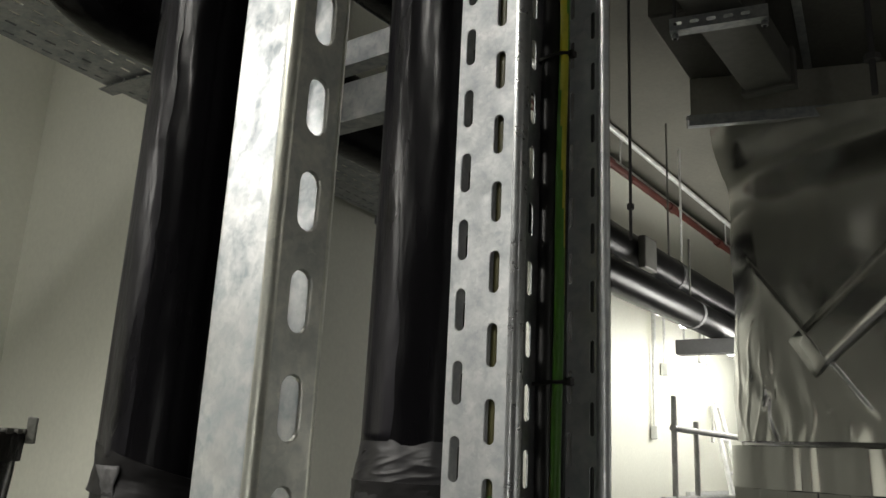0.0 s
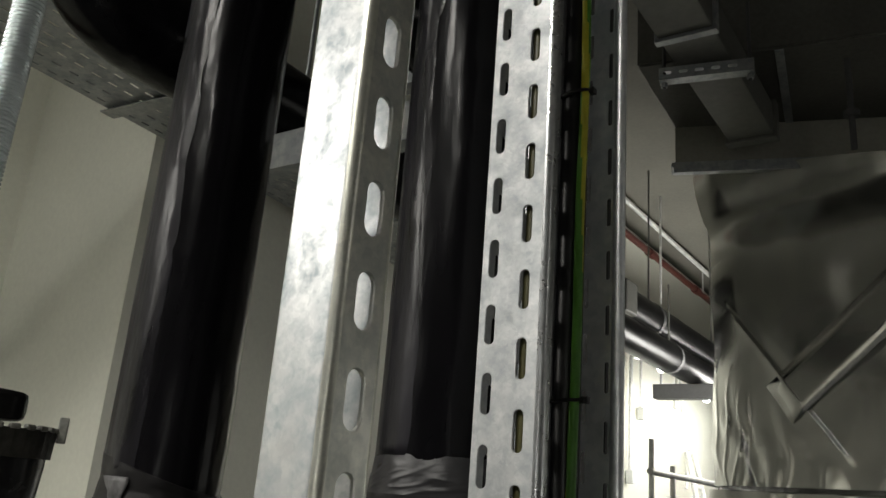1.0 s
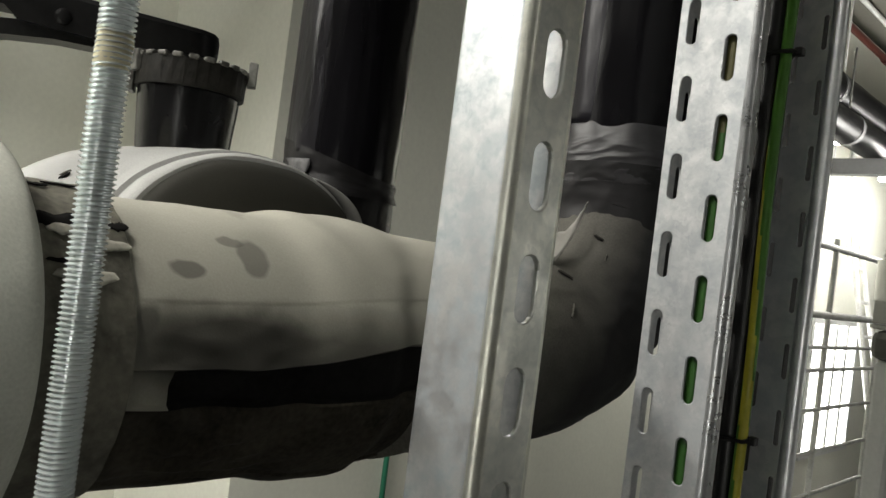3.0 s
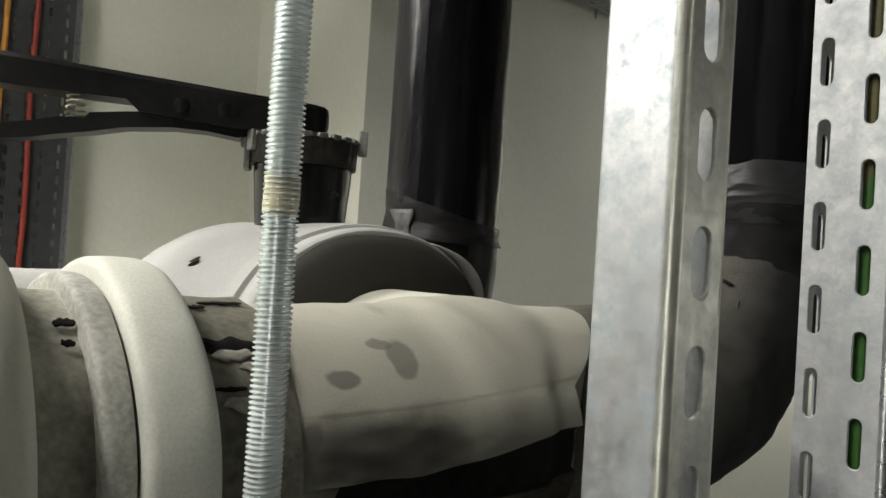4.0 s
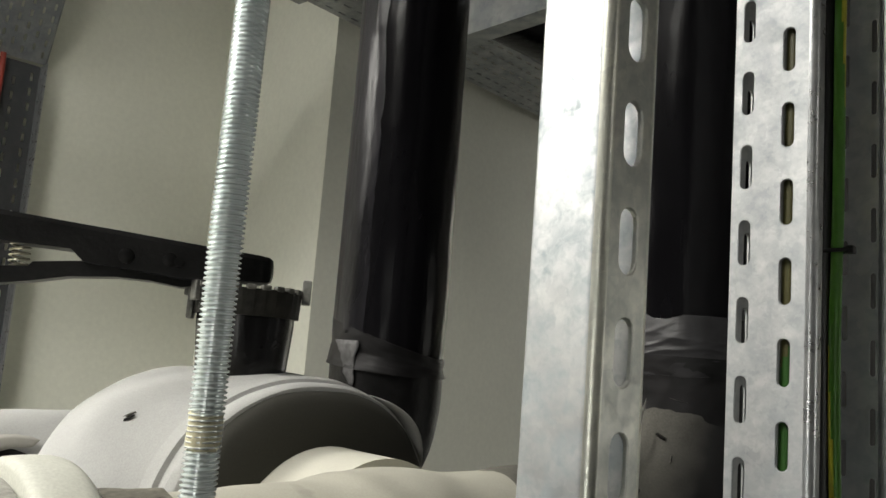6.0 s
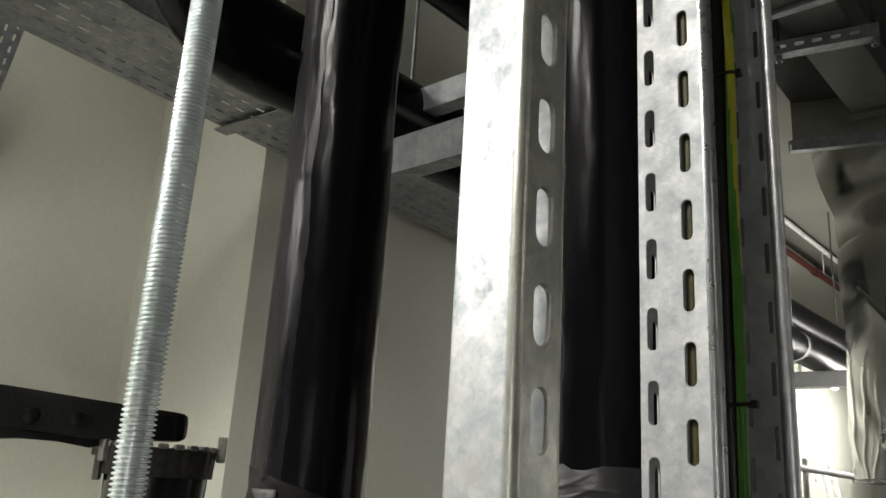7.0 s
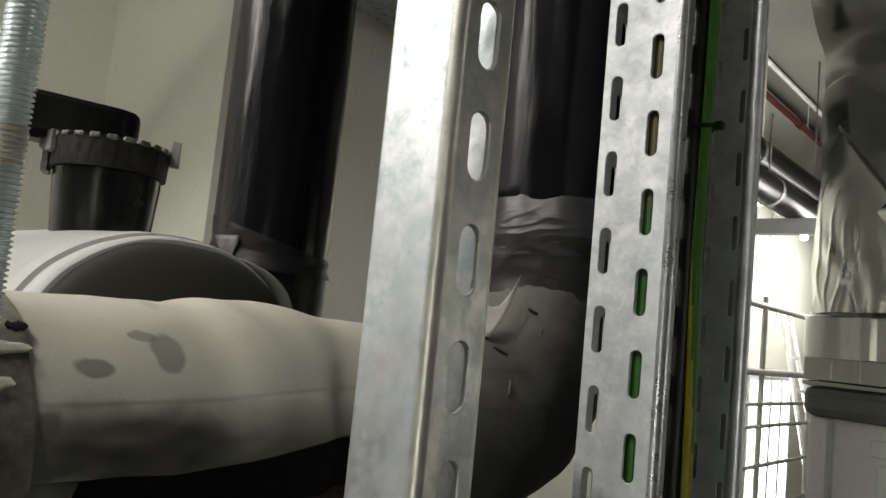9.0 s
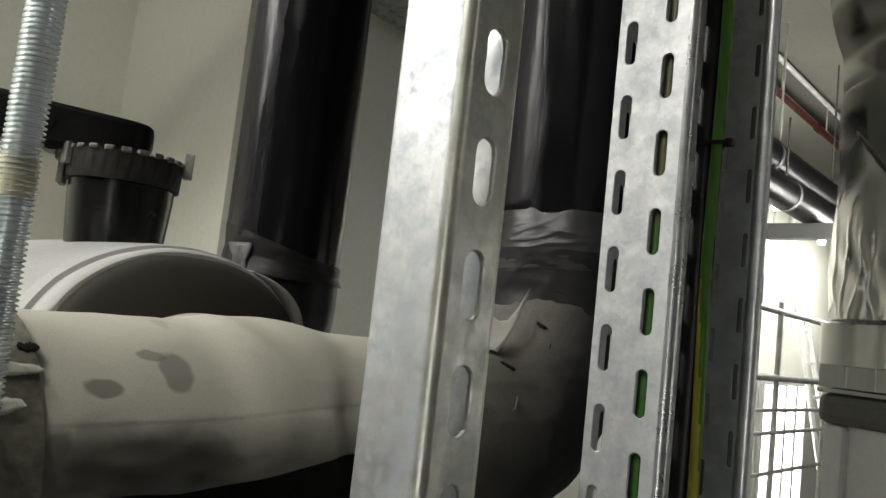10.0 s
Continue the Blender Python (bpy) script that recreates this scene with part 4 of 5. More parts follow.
    for p, nrm, al, ln, wd, sd in (((0.007, 0.7151, 1.6682), (0.5, -0.26, 0.82), (1, 0.3, -0.2), 0.013, 0.0016, 1), ((0.0253, 0.7795, 1.7019), (0.02, -0.82, 0.57), (1, 0, -0.8), 0.009, 0.0022, 2),
                                   ((0.0339, 0.7675, 1.6852), (0.28, -0.71, 0.65), (0.2, 0.3, 1), 0.009, 0.0014, 3), ((0.0378, 0.7915, 1.7314), (0.03, -0.99, 0.15), (1, 0, -0.2), 0.016, 0.0008, 4),
                                   ((0.0175, 0.690, 1.644), (0.80, -0.40, 0.45), (0.5, 0.5, 1), 0.014, 0.0016, 5),
                                   ((-0.020, 0.826, 1.790), (-0.86, -0.5, 0), (0.5, -0.8, 0.5), 0.010, 0.0030, 7), ((-0.0245, 0.8307, 1.757), (-0.86, -0.5, 0), (0.5, -0.8, 0.2), 0.010, 0.0022, 8)):
        nick(elbow, p, nrm, al, ln, wd, sd)
    # paper flap peeling from the elbow
    bm = bmesh.new()
    g = []
    c00, c10, c11 = Vector((-0.045, 0.712, 1.6850)), Vector((0.0090, 0.7285, 1.6745)), Vector((0.0120, 0.7810, 1.7280))
    for j in range(9):
        row = []
        for i in range(11):
            u_, v_ = i / 10, j / 8
            p = c00.lerp(c10, u_ * (1 - 0.22 * u_ * (1 - v_) ** 2)) + (c11 - c10) * v_ * (0.40 + 0.05 * math.sin(u_ * 14) + 0.60 * u_ ** 7)
            arch = 4 * v_ * (1 - v_)
            p += Vector((0.35, -0.45, 0.8)) * (0.0022 - 0.0040 * arch * (1 - u_) + 0.0003 * math.sin(u_ * 9 + v_ * 4))
            row.append(bm.verts.new(p))
        g.append(row)
    for j in range(8):
        for i in range(10):
            bm.faces.new((g[j][i], g[j][i + 1], g[j + 1][i + 1], g[j + 1][i]))
    ob = part("paper_flap", bm, PAPER, elbow, "peeling white paper flap", smooth=True)
    sol = ob.modifiers.new("thickness", "SOLIDIFY")
    sol.thickness = 0.0003


main_pipe()


def flanged_valve():
    t = thing("lagged_flange", W(0.19, 0, -0.1), "canvas covered flange box on the off-white pipe", "pipe flange")
    part("ring_cover", revolve(bmesh.new(), W(0), U, [(0.2085, 0.070), (0.2085, 0.0845), (0.2088, 0.0858), (0.2096, 0.0870), (0.2108, 0.0878), (0.2122, 0.0883), (0.216, 0.0886), (0.222, 0.0888), (0.228, 0.0886), (0.2310, 0.0880), (0.2335, 0.0868), (0.2352, 0.0850), (0.2365, 0.0825), (0.2374, 0.079), (0.238, 0.070)], 96, 0.0016, True, 18), RING_CREAM, t, "off-white ring cover", smooth=True)
    part("gasket_ring", revolve(bmesh.new(), W(0), U, [(0.1965, 0.066), (0.1965, 0.0790), (0.1969, 0.0803), (0.1980, 0.0813), (0.1995, 0.0817), (0.2050, 0.0817), (0.2068, 0.0812), (0.2075, 0.0800), (0.2075, 0.066)], 96, 0.0012, True, 25), RING_GREY, t, "grey ring behind it", smooth=True)
    part("neck", revolve(bmesh.new(), W(0), U, [(0.165, 0.062), (0.165, 0.074), (0.18, 0.0735), (0.197, 0.0725), (0.197, 0.062)], 64, 0.002, True, 30), PAPER_DIRTY, t, "paint-worn neck", smooth=True)
    part("body_cover", revolve(bmesh.new(), W(0), U, [(-0.12, 0.07), (-0.10, 0.09), (-0.05, 0.1), (0.06, 0.104), (0.12, 0.1035), (0.155, 0.101), (0.1685, 0.0955), (0.1745, 0.088), (0.176, 0.070)], 72, 0.0015), CANVAS, t, "bulging off-white body cover", smooth=True)
    for s0, s1, a0, a1, seed in ((0.1880, 0.1962, 57, 60.5, 31), (0.1890, 0.1940, 49, 51.5, 32)):
        gash(t, s0, s1, a0, a1, 0.0752, seed)
    part("pipe_tail", tube(bmesh.new(), line(W(-0.9), W(-0.11), 30), R1, 48, True, 0.001), CANVAS, t, smooth=True)


flanged_valve()

# ---------------------------------------------------------------- branch with the lever valve
S0 = 0.452


def lever_valve():
    t = thing("lever_valve", W(S0, 0.21, -0.12), "canvas covered butterfly valve with a black squeeze lever", "valve")
    axis = NN
    o = W(S0)
    # stiff canvas over a squarish flange box: two lapped hems near the end face, then a bulge that falls away
    hem = [(0.1215, 0.108, 0.111, 0.90), (0.1222, 0.1115, 0.1145, 0.90), (0.124, 0.1130, 0.1158, 0.90), (0.131, 0.1150, 0.1168, 0.89), (0.1325, 0.1143, 0.1163, 0.89),
           (0.139, 0.1150, 0.1160, 0.88), (0.1405, 0.1185, 0.1185, 0.88), (0.153, 0.1205, 0.1195, 0.87), (0.1545, 0.1190, 0.1182, 0.87)]
    bulge = [(0.1545 + 0.1355 * i / 14, 0.119 + 0.022 * math.sin(math.pi / 2 * min(1, i / 9)) - 0.002 * max(0, i - 9) / 5,
              0.1182 + 0.0022 * math.sin(math.pi * i / 14), 0.87 - 0.07 * i / 14) for i in range(1, 15)]
    fall = [(0.290 + 0.052 * math.sin(math.pi / 2 * i / 8), 0.075 + 0.064 * math.cos(math.pi / 2 * i / 8), 0.072 + 0.046 * math.cos(math.pi / 2 * i / 8), 0.8 + 0.02 * i) for i in range(1, 9)]
    cover = part("body_cover", loft(bmesh.new(), o, U, UP, axis, hem + bulge + fall, 144, 0.0022, 13), CANVAS_VALVE, t, "off-white canvas body cover with lapped hems", smooth=True)
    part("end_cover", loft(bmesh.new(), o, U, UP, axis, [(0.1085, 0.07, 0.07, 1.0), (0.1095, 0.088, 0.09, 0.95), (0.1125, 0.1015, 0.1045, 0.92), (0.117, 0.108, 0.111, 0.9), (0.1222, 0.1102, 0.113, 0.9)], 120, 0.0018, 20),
         CANVAS_SHADED, t, "canvas end face darkened for shade", smooth=True)
    # loose hem standing off the end face
    bm = bmesh.new()
    rows = []
    for i in range(25):
        f = radians(22 + 46 * i / 24)
        k = math.sin(math.pi * i / 24)
        c_, s_ = math.cos(f) ** 0.9, math.sin(f) ** 0.9
        rows.append([bm.verts.new(o + axis * (0.127 - 0.012 * j * k) + U * (0.1150 + (0.0035 * k) * j) * c_ + UP * (0.1172 + (0.0045 * k) * j) * s_) for j in (0, 0.5, 1.0)])
    for a_, b_ in zip(rows[:-1], rows[1:]):
        for k in range(2):
            bm.faces.new((a_[k], a_[k + 1], b_[k + 1], b_[k]))
    ob = part("loose_hem", bm, CANVAS_VALVE, t, "canvas hem standing off", smooth=True)
    ob.modifiers.new("thickness", "SOLIDIFY").thickness = 0.0008
    nick(cover, (-0.334, 0.590, 1.6925), (-0.45, -0.55, 0.70), (1, -0.2, 0.35), 0.015, 0.0042, 21)
    nick(cover, (-0.300, 0.617, 1.705), (-0.40, -0.55, 0.73), (1, -0.5, -0.1), 0.004, 0.001, 22)
    c = W(0.4345, 0.2125, 0)
    nk = lambda z, r: (z - 1.61, r)
    part("neck", revolve(bmesh.new(), c, UP, [nk(1.70, 0.0345), nk(1.724, 0.0348), nk(1.732, 0.0358), nk(1.766, 0.0385), nk(1.773, 0.0385), nk(1.774, 0.03)], 48, 0.0005), IRON_DUSTY, t, "black neck", smooth=True)
    # notched index plate
    bm = bmesh.new()
    tri_n = 30
    ring_t, ring_b, mid_t = [], [], []
    for k in range(tri_n * 2):
        f = 2 * math.pi * k / (tri_n * 2)
        r = 0.0426 if k % 2 else 0.0422
        ring_t.append(bm.verts.new(c + Vector((r * math.cos(f), r * math.sin(f), 0.184))))
        ring_b.append(bm.verts.new(c + Vector((0.0415 * math.cos(f), 0.0415 * math.sin(f), 0.163))))
    m_ = tri_n * 2
    for k in range(m_):
        bm.faces.new((ring_b[k], ring_b[(k + 1) % m_], ring_t[(k + 1) % m_], ring_t[k]))
    bm.faces.new(ring_t)
    bm.faces.new(ring_b)
    plate = part("index_plate", bm, IRON_RIM, t, "dusty black index plate")
    ld = Vector((-0.86, -0.51, 0)).normalized()     # lever direction
    ls = Vector((-ld.y, ld.x, 0))
    for k in range(20):
        f = radians(-170 + k * 16)
        part("tooth", cube(c + Vector((0.0405 * math.cos(f), 0.0405 * math.sin(f), 0.1850)), (0.006, 0.0078, 0.0042), math.degrees(f), 0.0014), IRON_WORN, plate)
    for f, w in ((radians(28), 0.010), (radians(208), 0.012)):
        part("stop_lug", cube(c + Vector((0.046 * math.cos(f), 0.046 * math.sin(f), 0.186)), (0.007, w, 0.02), math.degrees(f), 0.001), IRON_GREY, plate, "grey stop lug")
    for f, w_, drop in ((radians(208), 0.020, 0.030), (radians(232), 0.012, 0.016)):
        part("stop_bracket", cube(c + Vector((0.0435 * math.cos(f), 0.0435 * math.sin(f), 0.188 - drop / 2)), (0.005, w_, drop), math.degrees(f), 0.0012), IRON_GREY, plate, "dull grey stop bracket")
    # lever: a pressed channel, thick at the hub and tapering out
    bm = bmesh.new()
    prev = None
    prof = [(-0.0175, 0.005, 0.196, 0.2055), (-0.0165, 0.010, 0.1925, 0.2095), (-0.013, 0.015, 0.1905, 0.2112), (-0.006, 0.019, 0.190, 0.2118), (0.0, 0.02, 0.190, 0.2122), (0.03, 0.019, 0.189, 0.2145), (0.052, 0.018, 0.187, 0.2162),
            (0.07, 0.017, 0.189, 0.2178), (0.10, 0.016, 0.1915, 0.2204), (0.124, 0.0155, 0.1935, 0.2222), (0.134, 0.0155, 0.2025, 0.2230), (0.16, 0.0145, 0.2032, 0.2252), (0.2, 0.0145, 0.2045, 0.2285), (0.26, 0.014, 0.208, 0.2325), (0.27, 0.011, 0.211, 0.2305)]
    for d, w, z0, z1 in prof:
        p = c + ld * d
        ring = [bm.verts.new(p + ls * a + UP * z) for a, z in ((-w, z0), (-w, z1 - 0.004), (-w + 0.004, z1), (w - 0.004, z1), (w, z1 - 0.004), (w, z0))]
        if prev:
            for k in range(6):
                bm.faces.new((prev[k], prev[(k + 1) % 6], ring[(k + 1) % 6], ring[k]))
        else:
            bm.faces.new(ring)
        prev = ring
    bm.faces.new(prev)
    lever = part("lever", bm, IRON, t, "black pressed steel lever", smooth=True)
    bm = bmesh.new()
    prev = None
    for d, w, z0, z1 in [(0.030, 0.010, 0.188, 0.200), (0.040, 0.012, 0.184, 0.202), (0.052, 0.012, 0.181, 0.203), (0.075, 0.012, 0.184, 0.200), (0.10, 0.012, 0.1845, 0.1965), (0.135, 0.011, 0.1815, 0.1935), (0.160, 0.011, 0.1760, 0.1905), (0.163, 0.011, 0.1755, 0.1865), (0.180, 0.011, 0.1725, 0.1855),
                         (0.183, 0.011, 0.1720, 0.1850), (0.2, 0.010, 0.1685, 0.181), (0.235, 0.008, 0.164, 0.175)]:
        p = c + ld * d
        ring = [bm.verts.new(p + ls * a + UP * z) for a, z in ((-w, z0), (-w, z1), (w, z1), (w, z0))]
        if prev:
            for k in range(4):
                bm.faces.new((prev[k], prev[(k + 1) % 4], ring[(k + 1) % 4], ring[k]))
        else:
            bm.faces.new(ring)
        prev = ring
    bm.faces.new(prev)
    part("trigger", bm, IRON, t, "black squeeze trigger")
    sp = [c + ld * (0.172 + 0.0068 * math.cos(i * 0.8)) + ls * 0.0068 * math.sin(i * 0.8) + UP * (0.186 + 0.0215 * i / 40) for i in range(41)]
    part("spring", tube(bmesh.new(), sp, 0.0010, 6), SPRING, t, "pale coil spring", smooth=True)
    part("pivot_bolt", tube(bmesh.new(), [c + ld * 0.055 - ls * 0.0195 + UP * 0.2, c + ld * 0.055 + ls * 0.0195 + UP * 0.2], 0.004, 12), IRON, lever, smooth=True)
    for d, r_ in ((0.062, 0.0055), (0.094, 0.0060)):
        q = c + ld * d + UP * 0.201
        part("boss", tube(bmesh.new(), [q + ls * 0.015, q + ls * 0.0178, q + ls * 0.0184], [r_, r_, r_ * 0.7], 16), IRON, lever, "round pressed boss", smooth=True)


lever_valve()
b = thing("branch_pipe", W(S0, 0.4, -R1), "branch pipe lagged in off-white painted canvas, turning back beyond the valve", "insulated pipe")
part("stub_jacket", tube(bmesh.new(), line(W(S0, 0.045), W(S0, 0.157), 8), 0.0735, 48, True, 0.001), CANVAS, b, smooth=True)
turn = arc(W(S0, 0.30), W(S0, 0.402), W(0, 0.402), 0.075, 14)
part("canvas_jacket", tube(bmesh.new(), line(W(S0, 0.315), turn[0], 3)[:-1] + turn + line(turn[-1] - U * 0.01, W(-0.9, 0.402), 90), R1 - 0.001, 72, True, 0.0022, 11, None, 0.0007, (1, 1, 1)), CANVAS_VALVE, b, "off-white canvas jacket", smooth=True)
for s0, s1, a0, a1, seed in ((0.240, 0.345, 22, 36, 41), (0.20, 0.25, 40, 46, 42)):
    gash(b, s0, s1, a0, a1, R1 + 0.0012, seed, None, "tear", W(0, 0.402))
for s0, s1, a0, a1, seed in ((0.245, 0.335, 37, 49, 43), (0.25, 0.31, 14, 23, 44)):
    gash(b, s0, s1, a0, a1, R1 + 0.0032, seed, PAPER, "torn_scrap", W(0, 0.402))

# ---------------------------------------------------------------- second riser behind
def rear_riser():
    x, y, r = -0.3048, 1.0291, 0.0683
    t = thing("riser_pipe", (x, y, 1.54), "upright pipe in a glossy black insulation jacket", "insulated pipe")
    part("riser_jacket", tube(bmesh.new(), line((x, y, 1.735), (x, y, 2.50), 100), [r - 0.001 if i < 3 else r for i in range(101)], 120, True, 0.0016, 8, None, 0.0005, (1, 1, 0.1)), RUBBER, t, smooth=True)
    bm = tube(bmesh.new(), line((x, y, 1.690), (x, y, 1.776), 30), [r + 0.0052 - 0.0034 * min(1, i / 14) for i in range(31)], 120, True, 0.0014, 20, None, 0.0002)
    for v in bm.verts:
        # the wrap's lower edge climbs round the pipe, its upper edge dips on the far side
        f = math.atan2(v.co.y - y, v.co.x - x)
        k = (v.co.z - 1.690) / 0.086
        low = 1.732 - 0.006 * math.cos(f + 0.3)
        high = 1.770 - 0.022 * math.cos(f - 0.1)
        v.co.z = low + (max(high, low + 0.012) - low) * k
    part("joint_sleeve", bm, TAPE_DARK, t, "dusty joint tape wrap", smooth=True)
    bm = bmesh.new()
    rows = []
    for j in range(11):
        v_ = j / 10
        lo, hi = -130 + 25 * v_ ** 0.7 + 4 * noise.noise(Vector((v_ * 5, 2, 6))), -98 - 3 * v_ + 3 * noise.noise(Vector((v_ * 4, 7, 1)))
        rows.append([bm.verts.new((x + rr * math.cos(f), y + rr * math.sin(f), 1.764 - 0.053 * v_))
                     for f, rr in ((radians(lo + (hi - lo) * k / 8), r + 0.0050 + 0.0008 * noise.noise(Vector((k * 0.5, v_ * 3, 9)))) for k in range(9))])
    for r0, r1 in zip(rows[:-1], rows[1:]):
        for k in range(8):
            bm.faces.new((r0[k], r0[k + 1], r1[k + 1], r1[k]))
    ob = part("torn_tape_end", bm, TAPE_PALE, t, "pale dusty torn tape end", smooth=True)
    ob.modifiers.new("thickness", "SOLIDIFY").thickness = 0.0006
    c = Vector((x, y, 1.61))
    bp = arc((x, y, 2), c, c - U, 0.09, 14)
    part("elbow_jacket", tube(bmesh.new(), [(x, y, 1.750), (x, y, 1.735), (x, y, 1.72)] + bp + line(bp[-1] - U * 0.02, c - U * 0.225, 4), r + 0.0012, 72, True, 0.0012, 16), ELBOW_BLACK, t, "dusty black elbow cover", smooth=True)
    film(t, x, y, r, 192, 266, 1.772, 2.48, 1.0)
    # top bend into the overhead run
    top = Vector((x, y, 2.60))
    bp = arc((x, y, 2.3), top, top + U, 0.1, 12)
    part("top_elbow", tube(bmesh.new(), [(x, y, 2.49)] + bp + line(bp[-1] + U * 0.02, top + U * 0.7, 8), r + 0.001, 48, True, 0.002, 12), RUBBER, t, smooth=True)


rear_riser()

# ---------------------------------------------------------------- overhead run, tray and supports
def overhead():
    t = thing("overhead_pipe", (-0.56, 1.36, 2.62), "thick black insulated pipe running overhead and turning up", "insulated pipe")
    a = Vector((-0.665, 1.36, 2.60))
    far = a + U * 1.9
    corner = a - U * 0.12
    pts = [far] + line(far - U * 0.1, corner + U * 0.2, 12) + arc(far, corner, corner + UP, 0.17, 14) + [Vector((corner.x, corner.y, ROOF + 0.02))]
    part("jacket", tube(bmesh.new(), pts, 0.098, 48, True, 0.003, 8), RUBBER, t, smooth=True)
    # perforated tray above, along the wall
    z = 2.70
    TU, TQ = Vector((math.cos(radians(66)), math.sin(radians(66)), 0)), Vector((math.sin(radians(66)), -math.cos(radians(66)), 0))
    p0 = Vector((-1.008, 1.950, z)) - TU * 1.3
    t2 = thing("overhead_tray", p0 + Vector((0, 0, 0)), "galvanised perforated cable tray hung under the ceiling", "cable tray")
    bm = bmesh.new()
    Wd = 0.30
    slotted(bm, p0, TQ, Wd, TU, 2.9, [(i * 0.05, (i + 1) * 0.05, (i + 0.5) * 0.05, 0.03 + 0.025 * (i % 2)) for i in range(6)], 0.05, 0.008, 0.028, 0.0015)
    part("base", bm, ZINC_FAR, t2)
    for k in (0, Wd):
        c = p0 + TQ * k + TU * 1.45 + UP * 0.026
        part("side_wall", cube(c, (2.9, 0.002, 0.052), 66), ZINC_FAR, t2)
    c = p0 + TQ * 0.15 + TU * 1.32 - UP * 0.012
    part("splice_strap", cube(c, (0.045, Wd + 0.03, 0.004), 66, 0.001), ZINC_FAR, t2)
    for d in (0.6, 2.6):
        for k in (-0.012, Wd + 0.012):
            c = p0 + TQ * k + TU * d
            part("hanger", tube(bmesh.new(), [(c.x, c.y, z - 0.03), (c.x, c.y, ROOF + 0.015)], 0.005, 8), ZINC_FAR, t2)
    # channel bearers that carry the risers
    for name, mid, zc, h, ln in (("support_channel", Vector((-0.154, 1.3125, 0)), 2.365, 0.072, 0.59), ("support_channel", Vector((-0.18, 1.585, 0)), 2.62, 0.06, 0.60)):
        tt = thing(name, (mid.x, mid.y, zc), "pale galvanised channel bearer across the risers", "strut channel", "channel bearers")
        yaw = -30
        part("web", cube((mid.x, mid.y, zc), (ln, 0.004, h), yaw, 0.001), ZINC_FAR, tt)
        for s in (-1, 1):
            part("flange", cube((mid.x + 0.02 * PX, mid.y + 0.02 * PY, zc + s * (h / 2 - 0.002)), (ln, 0.041, 0.004), yaw, 0.001), ZINC_FAR, tt)
        for s in (-0.5, 0.5):
            px_, py_ = mid.x + QX * ln * s * 0.92 + 0.02 * PX, mid.y + QY * ln * s * 0.92 + 0.02 * PY
            part("hanger", tube(bmesh.new(), [(px_, py_, zc - 0.05), (px_, py_, ROOF + 0.015)], 0.005, 8), ZINC_FAR, tt)


overhead()

# ---------------------------------------------------------------- left side: upright ladder tray with coloured cables
def side_tray():
    cx, cy = -1.972, 2.117
    t = thing("wall_tray", (cx, cy, 0.3), "galvanised upright cable tray on the side wall", "cable tray")
    bm = bmesh.new()
    o = Vector((cx, cy, 0.3)) - U * 0.30
    slotted(bm, o, U, 0.30, UP, 2.28, [(i * 0.05, (i + 1) * 0.05, (i + 0.5) * 0.05, 0.03 + 0.025 * (i % 2)) for i in range(6)], 0.05, 0.009, 0.028, 0.002)
    part("base", bm, ZINC_SHADED, t)
    for k in (0.0, -0.30):
        c = Vector((cx, cy, 1.44)) + U * k + Vector((QX, QY, 0)) * 0.03
        part("side_wall", cube(c, (0.004, 0.06, 2.28), 60), ZINC_ROLLED, t, "shiny side flange")
    for i, m in enumerate((PVC_RED, PVC_ORANGE)):
        k = -0.118 - 0.085 * i
        pts = [Vector((cx, cy, 0.4 + 2.19 * j / 24)) + U * (k + 0.003 * math.sin(j * 0.9 + i)) + Vector((QX, QY, 0)) * 0.013 for j in range(25)]
        alone("alarm_cable", tube(bmesh.new(), pts, 0.0085, 10), m, "%s cable running up the wall tray" % ("red" if m is PVC_RED else "orange"), "cable", group="coloured cables on the wall tray", smooth=True)

    # the inclined bend in which the tray leaves the wall
    t = thing("tray_bend", (cx, cy, 2.60), "galvanised perforated cable tray bend leaning out from the wall", "cable tray")
    rise = (Vector((QX, QY, 0)) * 0.5 + UP).normalized()
    o = Vector((cx, cy, 2.59)) - U * 0.30
    bm = bmesh.new()
    slotted(bm, o, U, 0.31, rise, 0.75, [(i * 0.031, (i + 1) * 0.031, (i + 0.5) * 0.031, 0.02 + 0.02 * (i % 2)) for i in range(10)], 0.04, 0.008, 0.022, 0.002)
    part("base", bm, ZINC_FAR, t)
    for k in (-0.002, 0.312):
        bm = bmesh.new()
        face = [o + U * k, o + U * k + rise * 0.75, o + U * k + rise * 0.75 + rise.cross(U) * 0.05, o + U * k + rise.cross(U) * 0.05]
        a_ = [bm.verts.new(p) for p in face]
        b_ = [bm.verts.new(p + U * 0.002) for p in face]
        bm.faces.new(a_)
        bm.faces.new(b_)
        for i in range(4):
            bm.faces.new((a_[i], a_[(i + 1) % 4], b_[(i + 1) % 4], b_[i]))
        part("side_wall", bm, ZINC_FAR, t)
    p = o + U * 0.155 + rise * 0.70
    part("hanger", tube(bmesh.new(), [p, Vector((p.x, p.y, ROOF + 0.015))], 0.005, 8), ZINC_FAR, t)


side_tray()

# thin green conduit on the wall below the pipes
gp = [Vector((EX, EY, 0)) + U * 0.62 + Vector((QX, QY, 0)) * 0.02 + UP * z for z in (0.02, 0.7, 1.22)]
alone("green_conduit", tube(bmesh.new(), gp, 0.010, 10), GREEN_PAINT, "thin green painted conduit fixed to the wall", "conduit", smooth=True)

